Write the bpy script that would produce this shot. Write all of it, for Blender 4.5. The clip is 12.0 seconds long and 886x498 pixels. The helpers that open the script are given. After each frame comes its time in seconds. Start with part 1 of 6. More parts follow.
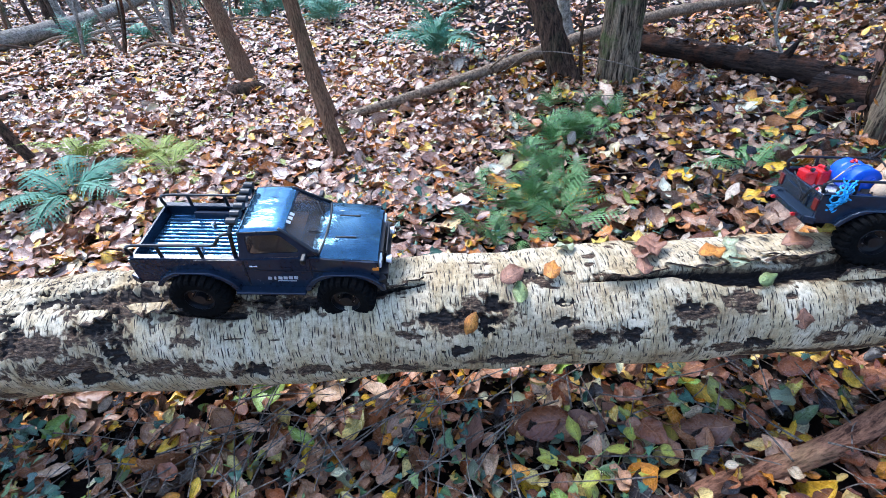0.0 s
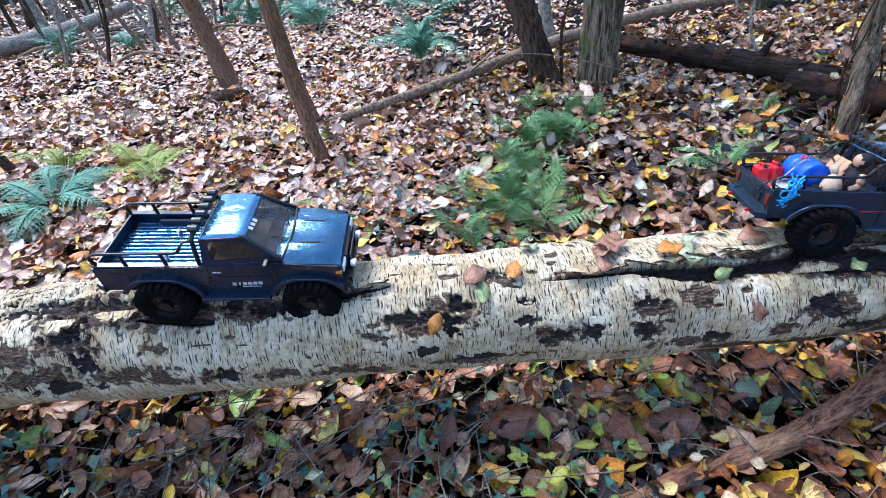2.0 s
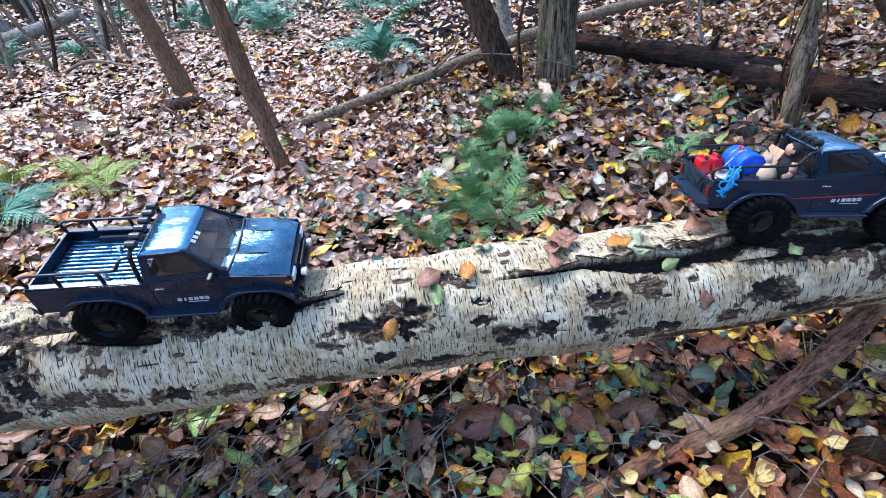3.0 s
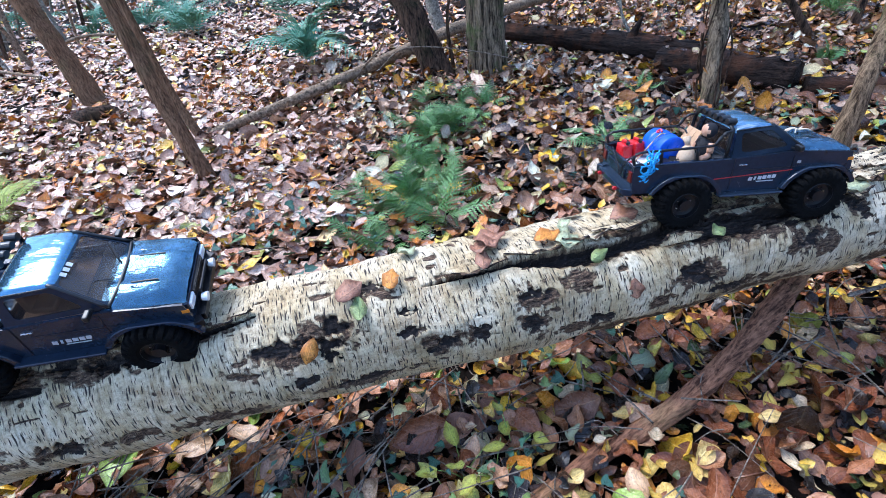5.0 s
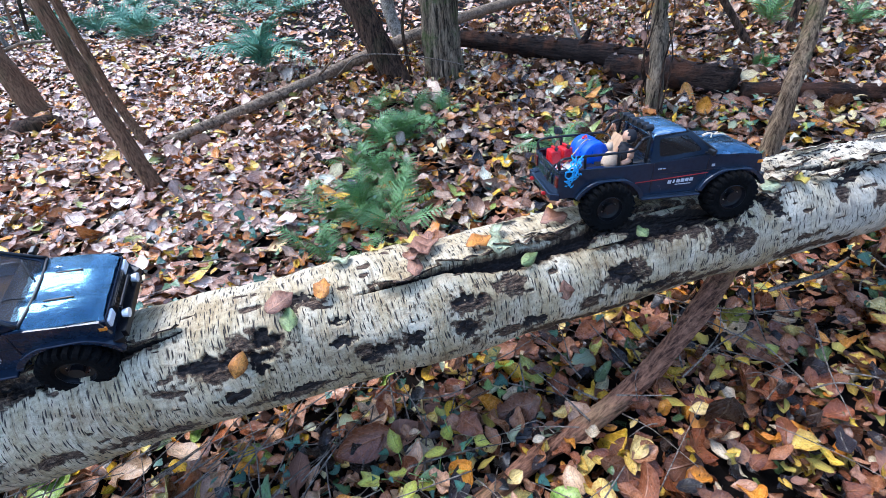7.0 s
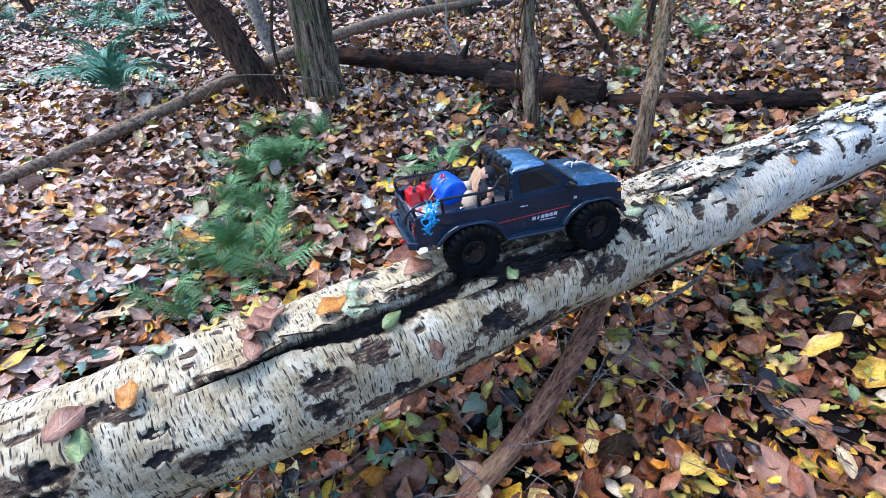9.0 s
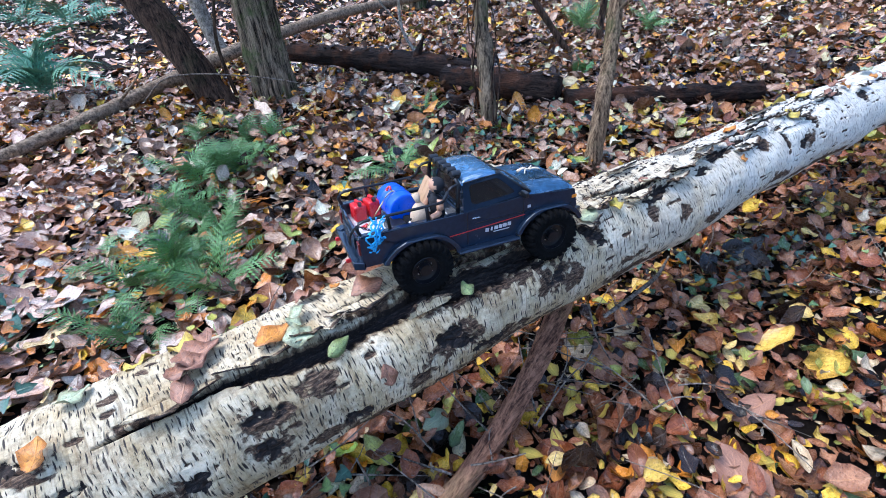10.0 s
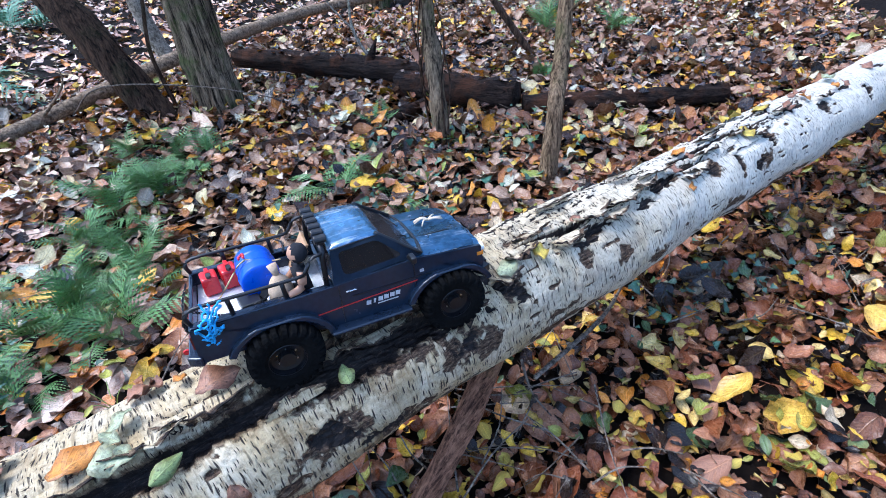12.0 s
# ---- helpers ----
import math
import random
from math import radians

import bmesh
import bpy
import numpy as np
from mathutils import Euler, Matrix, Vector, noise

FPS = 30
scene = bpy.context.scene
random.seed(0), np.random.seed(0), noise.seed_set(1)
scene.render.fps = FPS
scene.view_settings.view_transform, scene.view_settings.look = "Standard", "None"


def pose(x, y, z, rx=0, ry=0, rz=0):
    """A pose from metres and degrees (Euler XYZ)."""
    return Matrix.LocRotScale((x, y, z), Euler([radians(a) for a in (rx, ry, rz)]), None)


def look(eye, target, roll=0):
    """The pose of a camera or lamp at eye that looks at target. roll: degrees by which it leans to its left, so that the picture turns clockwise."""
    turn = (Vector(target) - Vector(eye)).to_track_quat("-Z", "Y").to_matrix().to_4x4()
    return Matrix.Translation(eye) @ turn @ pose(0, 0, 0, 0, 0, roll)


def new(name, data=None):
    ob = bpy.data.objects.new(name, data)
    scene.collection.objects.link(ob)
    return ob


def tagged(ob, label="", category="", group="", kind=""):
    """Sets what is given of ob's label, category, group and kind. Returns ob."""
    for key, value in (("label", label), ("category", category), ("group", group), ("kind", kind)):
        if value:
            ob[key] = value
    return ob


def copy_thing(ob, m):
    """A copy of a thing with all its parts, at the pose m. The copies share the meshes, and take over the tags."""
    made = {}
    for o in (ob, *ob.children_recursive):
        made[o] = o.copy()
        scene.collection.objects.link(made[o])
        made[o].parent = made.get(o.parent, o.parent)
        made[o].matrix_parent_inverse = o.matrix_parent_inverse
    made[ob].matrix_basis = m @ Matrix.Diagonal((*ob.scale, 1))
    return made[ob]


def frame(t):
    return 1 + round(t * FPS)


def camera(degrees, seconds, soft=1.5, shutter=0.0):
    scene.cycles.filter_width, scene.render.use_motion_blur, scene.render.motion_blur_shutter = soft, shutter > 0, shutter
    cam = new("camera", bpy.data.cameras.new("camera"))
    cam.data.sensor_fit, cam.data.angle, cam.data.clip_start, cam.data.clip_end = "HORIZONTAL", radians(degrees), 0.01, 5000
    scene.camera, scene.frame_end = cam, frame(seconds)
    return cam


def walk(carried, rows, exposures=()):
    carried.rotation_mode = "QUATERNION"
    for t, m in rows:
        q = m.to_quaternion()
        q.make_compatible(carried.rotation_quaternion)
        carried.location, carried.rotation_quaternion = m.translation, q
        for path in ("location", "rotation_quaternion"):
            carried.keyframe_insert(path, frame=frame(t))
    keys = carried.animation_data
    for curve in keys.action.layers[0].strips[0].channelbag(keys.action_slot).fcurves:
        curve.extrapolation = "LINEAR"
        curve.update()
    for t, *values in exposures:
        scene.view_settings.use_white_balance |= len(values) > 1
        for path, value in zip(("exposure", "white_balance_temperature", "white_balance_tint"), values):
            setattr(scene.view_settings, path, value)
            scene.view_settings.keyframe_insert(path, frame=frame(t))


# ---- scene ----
cam = camera(87.6, 12.0, 0.5)
PATH = [
    (0, (0.0020, 0.0020, 1.2495), (-0.0015, 1.6341, 0.0935), -6.05),
    (0.5, (0.0269, 0.0027, 1.2498), (0.0530, 1.6312, 0.0891), -6.60),
    (1, (0.0439, 0.0065, 1.2485), (0.0909, 1.6394, 0.0946), -6.66),
    (1.5, (0.0544, -0.0033, 1.2477), (0.0921, 1.6245, 0.0862), -6.44),
    (2, (0.0720, -0.0166, 1.2509), (0.0942, 1.6202, 0.1019), -6.79),
    (2.5, (0.0979, -0.0200, 1.2482), (0.1520, 1.6143, 0.0965), -6.89),
    (3, (0.1228, -0.0148, 1.2462), (0.2542, 1.6116, 0.0897), -7.27),
    (3.5, (0.1457, -0.0154, 1.2443), (0.3515, 1.6010, 0.0845), -7.16),
    (3.7, (0.1532, -0.0160, 1.2440), (0.3796, 1.5971, 0.0840), -7.10),
    (5.0, (0.2050, 0.0420, 1.2130), (0.5240, 1.6120, 0.0230), -7.80),
    (5.5, (0.2349, 0.1218, 1.1770), (0.5745, 1.6703, -0.0424), -7.75),
    (6, (0.2482, 0.1159, 1.1780), (0.5907, 1.6628, -0.0424), -7.81),
    (6.5, (0.2726, 0.1101, 1.1640), (0.6680, 1.6560, -0.0451), -7.15),
    (6.7, (0.2740, 0.0240, 1.2090), (0.6810, 1.5770, 0.0240), -7.15),
    (7.2, (0.2990, 0.0100, 1.2130), (0.7690, 1.5500, 0.0240), -6.30),
    (8.3, (0.3799, 0.0491, 1.2067), (1.0716, 1.4899, 0.0044), -4.07),
    (8.5, (0.4164, 0.0669, 1.2039), (1.1655, 1.4739, -0.0041), -3.78),
    (9, (0.4688, 0.1084, 1.2045), (1.2543, 1.5185, 0.0235), -4.50),
    (9.5, (0.5134, 0.1423, 1.2032), (1.3308, 1.5236, 0.0099), -4.09),
    (10, (0.5368, 0.1489, 1.2043), (1.4315, 1.4674, -0.0045), -3.74),
    (10.5, (0.5682, 0.1661, 1.2009), (1.4913, 1.4657, -0.0069), -3.81),
    (11, (0.6210, 0.1763, 1.1974), (1.5759, 1.4367, -0.0271), -4.26),
    (11.5, (0.7187, 0.1941, 1.1892), (1.6799, 1.4379, -0.0474), -4.32),
    (12, (0.8206, 0.2107, 1.1928), (1.7598, 1.4835, -0.0311), -3.92),
]
walk(cam, [(t, look(eye, target, roll)) for t, eye, target, roll in PATH], [(0, 1.56, 5550, 10), (12, 1.49, 5450, 10)])

# ---- light: bright hazy sky over leafless woods, veiled sun high overhead ----
SUN_EL, SUN_AZ = 61.0, -42.0
world = bpy.data.worlds.new("sky")
scene.world = world
world.use_nodes = True
wn = world.node_tree.nodes
sky = wn.new("ShaderNodeTexSky")
sky.sky_type = "NISHITA"
sky.sun_disc = False
sky.sun_elevation, sky.sun_rotation = radians(SUN_EL), radians(SUN_AZ)
sky.air_density, sky.dust_density = 1.0, 1.2
wn["Background"].inputs["Strength"].default_value = 0.19
world.node_tree.links.new(sky.outputs[0], wn["Background"].inputs["Color"])
sun = new("sun", bpy.data.lights.new("sun", "SUN"))
sun.data.energy, sun.data.angle, sun.data.color = 1.7, radians(30), (1.0, 0.95, 0.88)
sun_from = Vector((math.sin(radians(SUN_AZ)) * math.cos(radians(SUN_EL)), math.cos(radians(SUN_AZ)) * math.cos(radians(SUN_EL)), math.sin(radians(SUN_EL))))
sun.matrix_world = look(sun_from * 30, (0, 0, 0))


# ---- materials ----
def material(name, rough=0.6, metal=0.0, spec=0.5):
    m = bpy.data.materials.new(name)
    m.use_nodes = True
    b = m.node_tree.nodes["Principled BSDF"]
    b.inputs["Roughness"].default_value, b.inputs["Metallic"].default_value = rough, metal
    b.inputs["Specular IOR Level"].default_value = spec
    return m, m.node_tree, b


def node(tree, kind, **values):
    n = tree.nodes.new(kind)
    for key, value in values.items():
        if key in n.inputs:
            n.inputs[key].default_value = value
    return n


def ramp(tree, source, stops, constant=False):
    r = tree.nodes.new("ShaderNodeValToRGB")
    e = r.color_ramp.elements
    while len(e) < len(stops):
        e.new(0.5)
    for item, (at, c) in zip(e, stops):
        item.position, item.color = at, (*c, 1) if len(c) == 3 else c
    r.color_ramp.interpolation = "CONSTANT" if constant else "LINEAR"
    tree.links.new(source, r.inputs["Fac"])
    return r.outputs["Color"]


def grey(v):
    return (v, v, v)


def blend(tree, kind, fac, a, b):
    n = tree.nodes.new("ShaderNodeMix")
    n.data_type, n.blend_type = "RGBA", kind
    for socket, value in ((n.inputs["Factor"], fac), (n.inputs[6], a), (n.inputs[7], b)):
        if isinstance(value, (int, float)):
            socket.default_value = value
        elif isinstance(value, tuple):
            socket.default_value = (*value, 1)
        else:
            tree.links.new(value, socket)
    return n.outputs[2]


def scaled(tree, kind, factors, turn=0.0):
    """Texture coordinates of a kind, turned about z by degrees, then stretched by factors."""
    c, m = tree.nodes.new("ShaderNodeTexCoord"), tree.nodes.new("ShaderNodeMapping")
    m.inputs["Scale"].default_value = factors
    source = c.outputs[kind]
    if turn:
        first = tree.nodes.new("ShaderNodeMapping")
        first.inputs["Rotation"].default_value = (0, 0, radians(turn))
        tree.links.new(source, first.inputs["Vector"])
        source = first.outputs["Vector"]
    tree.links.new(source, m.inputs["Vector"])
    return m.outputs["Vector"]


def noise_of(tree, vector, scale, detail=4.0, rough=0.55):
    n = node(tree, "ShaderNodeTexNoise", Scale=scale, Detail=detail, Roughness=rough)
    tree.links.new(vector, n.inputs["Vector"])
    return n.outputs["Fac"]


def bump(tree, b, height, strength, distance):
    n = node(tree, "ShaderNodeBump", Strength=strength, Distance=distance)
    tree.links.new(height, n.inputs["Height"])
    tree.links.new(n.outputs["Normal"], b.inputs["Normal"])


def plain(name, colour, rough=0.5, metal=0.0, wear=0.25, size=60.0, spec=0.5, relief=0.0):
    """A paint, plastic or metal with mottling, scuffs and fine relief."""
    m, t, b = material(name, rough, metal, spec)
    v = scaled(t, "Object", (1, 1, 1))
    fine, coarse = noise_of(t, v, size * 4, 3), noise_of(t, v, size * 0.4, 5, 0.65)
    dark, light = tuple(c * (1 - wear) for c in colour), tuple(min(1, c * (1 + wear) + 0.012 * wear) for c in colour)
    mix = blend(t, "MIX", 0.5, ramp(t, coarse, [(0.3, dark), (0.7, light)]), ramp(t, fine, [(0.3, dark), (0.7, light)]))
    t.links.new(mix, b.inputs["Base Color"])
    t.links.new(ramp(t, coarse, [(0.3, grey(max(0.04, rough - 0.12))), (0.75, grey(min(1, rough + 0.15)))]), b.inputs["Roughness"])
    if relief:
        bump(t, b, fine, 0.4, relief)
    return m


def leaf_material(name, stops, rough=0.42, vein=0.8, sheen=0.5):
    """Fallen leaves: a colour for each leaf, with midrib, side veins, blotches."""
    m, t, b = material(name, rough, 0.0, sheen)
    geo = t.nodes.new("ShaderNodeNewGeometry")
    base = ramp(t, geo.outputs["Random Per Island"], stops, True)
    obj = scaled(t, "Object", (1, 1, 1))
    blotch = noise_of(t, obj, 45, 5, 0.7)
    base = blend(t, "MULTIPLY", 0.7, base, ramp(t, blotch, [(0.3, (0.45, 0.40, 0.38)), (0.55, (1, 1, 1)), (0.75, (1.0, 0.95, 0.82))]))
    fine = noise_of(t, obj, 190, 4, 0.7)
    base = blend(t, "MULTIPLY", 0.65, base, ramp(t, fine, [(0.34, (0.46, 0.42, 0.40)), (0.48, (1.08, 1.08, 1.08)), (0.66, (1.4, 1.35, 1.25))]))
    spot = node(t, "ShaderNodeTexVoronoi", Scale=95.0, Randomness=1.0)
    t.links.new(obj, spot.inputs["Vector"])
    base = blend(t, "MULTIPLY", 0.7, base, ramp(t, spot.outputs["Distance"], [(0.10, (0.25, 0.18, 0.14)), (0.2, (1, 1, 1))]))
    uv = t.nodes.new("ShaderNodeUVMap")
    uv.uv_map = "leaf"
    sep = t.nodes.new("ShaderNodeSeparateXYZ")
    t.links.new(uv.outputs[0], sep.inputs[0])
    absn = node(t, "ShaderNodeMath")
    absn.operation = "ABSOLUTE"
    t.links.new(sep.outputs["Y"], absn.inputs[0])
    rib = ramp(t, absn.outputs[0], [(0.0, grey(1)), (0.09, grey(0))])
    base = blend(t, "MULTIPLY", 0.6, base, ramp(t, blend(t, "ADD", 0.5, absn.outputs[0], blotch), [(0.75, (1, 1, 1)), (1.25, (0.55, 0.42, 0.33))]))
    slant = node(t, "ShaderNodeMath")
    slant.operation = "MULTIPLY_ADD"
    slant.inputs[1].default_value = -0.35
    t.links.new(absn.outputs[0], slant.inputs[0])
    t.links.new(sep.outputs["X"], slant.inputs[2])
    wave = node(t, "ShaderNodeMath")
    wave.operation = "MULTIPLY"
    wave.inputs[1].default_value = 52.0
    t.links.new(slant.outputs[0], wave.inputs[0])
    sine = node(t, "ShaderNodeMath")
    sine.operation = "SINE"
    t.links.new(wave.outputs[0], sine.inputs[0])
    side = ramp(t, sine.outputs[0], [(0.8, grey(0)), (1.0, grey(0.5))])
    veins = blend(t, "LIGHTEN", 1.0, rib, side)
    base = blend(t, "MIX", veins, base, blend(t, "MIX", 0.10 * vein, blend(t, "MULTIPLY", 1.0, base, (1.45, 1.4, 1.3)), (0.55, 0.45, 0.28)))
    t.links.new(base, b.inputs["Base Color"])
    t.links.new(ramp(t, blotch, [(0.3, grey(rough - 0.1)), (0.7, grey(min(1, rough + 0.2)))]), b.inputs["Roughness"])
    bump(t, b, blend(t, "ADD", 0.6, blend(t, "ADD", 0.5, veins, blotch), fine), 0.7, 0.002)
    return m


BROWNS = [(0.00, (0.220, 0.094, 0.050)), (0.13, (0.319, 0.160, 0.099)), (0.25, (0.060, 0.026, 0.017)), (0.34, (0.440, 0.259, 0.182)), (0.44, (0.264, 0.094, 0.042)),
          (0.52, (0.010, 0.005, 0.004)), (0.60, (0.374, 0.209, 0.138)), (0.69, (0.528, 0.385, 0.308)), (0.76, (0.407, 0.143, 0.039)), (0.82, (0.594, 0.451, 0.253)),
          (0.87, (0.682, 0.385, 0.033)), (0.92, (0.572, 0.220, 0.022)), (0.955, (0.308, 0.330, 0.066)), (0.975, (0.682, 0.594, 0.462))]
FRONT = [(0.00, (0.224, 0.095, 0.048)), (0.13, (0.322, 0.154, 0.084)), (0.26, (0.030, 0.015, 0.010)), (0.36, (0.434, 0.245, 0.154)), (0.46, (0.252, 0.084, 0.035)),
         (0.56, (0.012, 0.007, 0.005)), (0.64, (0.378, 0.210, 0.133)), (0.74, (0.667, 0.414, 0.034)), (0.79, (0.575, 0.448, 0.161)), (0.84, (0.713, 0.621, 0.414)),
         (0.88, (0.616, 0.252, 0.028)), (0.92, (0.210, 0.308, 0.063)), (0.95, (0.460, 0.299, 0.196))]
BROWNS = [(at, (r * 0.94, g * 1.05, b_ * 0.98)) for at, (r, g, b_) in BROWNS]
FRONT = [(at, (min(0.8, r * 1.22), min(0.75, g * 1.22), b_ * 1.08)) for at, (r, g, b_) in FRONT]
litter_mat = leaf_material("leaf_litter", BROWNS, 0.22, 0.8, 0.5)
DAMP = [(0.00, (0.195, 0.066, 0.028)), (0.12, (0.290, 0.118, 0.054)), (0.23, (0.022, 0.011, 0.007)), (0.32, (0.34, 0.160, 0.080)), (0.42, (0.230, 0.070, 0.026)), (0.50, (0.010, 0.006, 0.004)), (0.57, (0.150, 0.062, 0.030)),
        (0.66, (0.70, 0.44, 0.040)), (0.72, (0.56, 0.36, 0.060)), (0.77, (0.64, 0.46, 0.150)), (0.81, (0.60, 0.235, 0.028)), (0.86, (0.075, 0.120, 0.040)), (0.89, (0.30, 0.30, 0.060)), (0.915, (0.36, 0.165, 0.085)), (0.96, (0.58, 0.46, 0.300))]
# Left and back litter: paler leaves, with open-sky glow put into their colour.
PALE_GLOW = [(0.00, (0.34, 0.180, 0.115)), (0.12, (0.45, 0.270, 0.185)), (0.23, (0.19, 0.090, 0.052)), (0.31, (0.55, 0.365, 0.270)), (0.42, (0.38, 0.160, 0.070)), (0.50, (0.095, 0.045, 0.030)), (0.54, (0.50, 0.320, 0.225)),
       (0.64, (0.66, 0.510, 0.410)), (0.71, (0.56, 0.215, 0.055)), (0.78, (0.68, 0.520, 0.270)), (0.83, (0.76, 0.470, 0.050)), (0.89, (0.70, 0.255, 0.030)), (0.94, (0.34, 0.360, 0.080)), (0.965, (0.76, 0.680, 0.540))]
pale_glow_mat = leaf_material("pale_glow_litter", PALE_GLOW, 0.24, 0.8, 0.7)
front_mat = leaf_material("front_litter", FRONT, 0.21, 0.8, 0.45)
damp_mat = leaf_material("damp_litter", DAMP, 0.22, 0.8, 0.42)
yellow_mat = leaf_material("yellow_leaf", [(0.0, (0.62, 0.40, 0.03)), (0.45, (0.55, 0.42, 0.07)), (0.75, (0.60, 0.30, 0.02))], 0.45)
pale_mat = leaf_material("pale_leaf", [(0.0, (0.44, 0.38, 0.22)), (0.5, (0.34, 0.38, 0.23)), (0.8, (0.54, 0.47, 0.32))], 0.45)
russet_mat = leaf_material("russet_leaf", [(0.0, (0.23, 0.095, 0.055)), (0.5, (0.29, 0.14, 0.085)), (0.8, (0.20, 0.10, 0.07))], 0.45)
orange_mat = leaf_material("orange_leaf", [(0.0, (0.52, 0.21, 0.03)), (0.6, (0.42, 0.16, 0.05))], 0.45)
green_leaf_mat = leaf_material("green_leaf", [(0.0, (0.16, 0.22, 0.07)), (0.5, (0.22, 0.28, 0.10))], 0.42)
ivy_mat = leaf_material("ivy_leaf", [(0.0, (0.03, 0.10, 0.065)), (0.4, (0.05, 0.15, 0.085)), (0.75, (0.08, 0.16, 0.05)), (0.92, (0.18, 0.26, 0.06))], 0.30, 0.5, 0.7)
fern_mat = leaf_material("fern_leaf", [(0.0, (0.065, 0.19, 0.062)), (0.4, (0.12, 0.26, 0.070)), (0.7, (0.21, 0.35, 0.08)), (0.93, (0.32, 0.34, 0.07))], 0.30, 0.2, 0.6)
bluefern_mat = leaf_material("far_fern_leaf", [(0.0, (0.055, 0.19, 0.125)), (0.5, (0.09, 0.25, 0.15)), (0.8, (0.20, 0.31, 0.09))], 0.5, 0.2, 0.5)

# forest soil under the leaves, near-black to put shade into the gaps between them
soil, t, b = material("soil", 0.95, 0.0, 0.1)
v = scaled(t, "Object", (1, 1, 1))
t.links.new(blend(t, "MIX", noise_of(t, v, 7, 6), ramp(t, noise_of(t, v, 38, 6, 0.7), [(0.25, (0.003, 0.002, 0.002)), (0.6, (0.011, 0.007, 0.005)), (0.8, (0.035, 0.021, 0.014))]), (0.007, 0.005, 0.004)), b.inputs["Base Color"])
bump(t, b, noise_of(t, v, 60, 6, 0.7), 0.8, 0.02)


def bark_material(name, dark, light, moss, streak=(30, 30, 3.0), moss_top=0.7, relief=0.035, turn=0.0):
    """Bark: furrows along the stem, fine flakes over them, patches of moss or lichen."""
    m, t, b = material(name, 0.85, 0.0, 0.15)
    v = scaled(t, "Object", streak, turn)
    ridges, patches = noise_of(t, v, 1.0, 8, 0.75), noise_of(t, scaled(t, "Object", (1, 1, 1)), 5, 6, 0.65)
    flakes = noise_of(t, scaled(t, "Object", tuple(s * 2.4 + 12 for s in streak), turn), 1.0, 6, 0.75)
    base = ramp(t, ridges, [(0.40, dark), (0.49, tuple((a + c) / 2 for a, c in zip(dark, light))), (0.60, light)])
    base = blend(t, "MULTIPLY", 0.75, base, ramp(t, flakes, [(0.38, (0.30, 0.26, 0.23)), (0.50, (1, 1, 1)), (0.66, (1.35, 1.3, 1.2))]))
    growth = ramp(t, patches, [(0.50, grey(0)), (0.62, grey(moss_top))])
    t.links.new(blend(t, "MIX", growth, base, blend(t, "MULTIPLY", 0.8, moss, ramp(t, flakes, [(0.35, grey(0.4)), (0.6, grey(1.3))]))), b.inputs["Base Color"])
    bump(t, b, blend(t, "ADD", 0.5, ridges, flakes), 1.0, relief)
    return m


bark_grey = bark_material("bark_grey", (0.020, 0.013, 0.008), (0.40, 0.295, 0.19), (0.09, 0.13, 0.03), (36, 36, 2.6), 0.65)
bark_dark = bark_material("bark_dark", (0.008, 0.005, 0.004), (0.15, 0.088, 0.055), (0.055, 0.06, 0.025), (40, 40, 4), 0.35)
bark_tan = bark_material("bark_tan", (0.10, 0.052, 0.028), (0.36, 0.205, 0.115), (0.13, 0.12, 0.05), (95, 95, 4), 0.3, 0.02)
bark_ridged = bark_material("bark_ridged", (0.055, 0.032, 0.018), (0.44, 0.30, 0.18), (0.09, 0.11, 0.03), (75, 75, 3), 0.55, 0.02)
bark_pale = bark_material("bark_pale", (0.16, 0.135, 0.105), (0.50, 0.44, 0.36), (0.12, 0.13, 0.06), (25, 25, 25), 0.4)
rotten_mat = bark_material("rotten_wood", (0.003, 0.002, 0.002), (0.040, 0.026, 0.020), (0.13, 0.050, 0.022), (4, 50, 60), 0.5, 0.03, 53)
branch_mat = bark_material("branch_bark", (0.060, 0.024, 0.013), (0.42, 0.20, 0.115), (0.58, 0.34, 0.16), (9, 60, 60), 0.5, 0.012, -17)
twig_mat = bark_material("twig_bark", (0.03, 0.022, 0.016), (0.26, 0.21, 0.165), (0.10, 0.075, 0.05), (60, 60, 60), 0.3, 0.002)

# birch bark: cream sheets with dark pores set across the trunk, torn and rotten where worn
birch_mat, t, b = material("birch_bark", 0.7, 0.0, 0.22)
uv = t.nodes.new("ShaderNodeUVMap")
uv.uv_map = "bark"
warp = node(t, "ShaderNodeTexNoise", Scale=9.0, Detail=2.0)
t.links.new(uv.outputs[0], warp.inputs["Vector"])
shift = t.nodes.new("ShaderNodeVectorMath")
shift.operation = "MULTIPLY_ADD"
shift.inputs[1].default_value = (0.03, 0.02, 0.0)
t.links.new(warp.outputs["Color"], shift.inputs[0])
t.links.new(uv.outputs[0], shift.inputs[2])


def pores(scale_x, scale_v, low, high):
    mp = t.nodes.new("ShaderNodeMapping")
    mp.inputs["Scale"].default_value = (scale_x, scale_v, 1)
    t.links.new(shift.outputs[0], mp.inputs["Vector"])
    vor = node(t, "ShaderNodeTexVoronoi", Scale=1.0, Randomness=1.0)
    vor.voronoi_dimensions = "2D"
    t.links.new(mp.outputs[0], vor.inputs["Vector"])
    return ramp(t, vor.outputs["Distance"], [(low, grey(1)), (high, grey(0))])


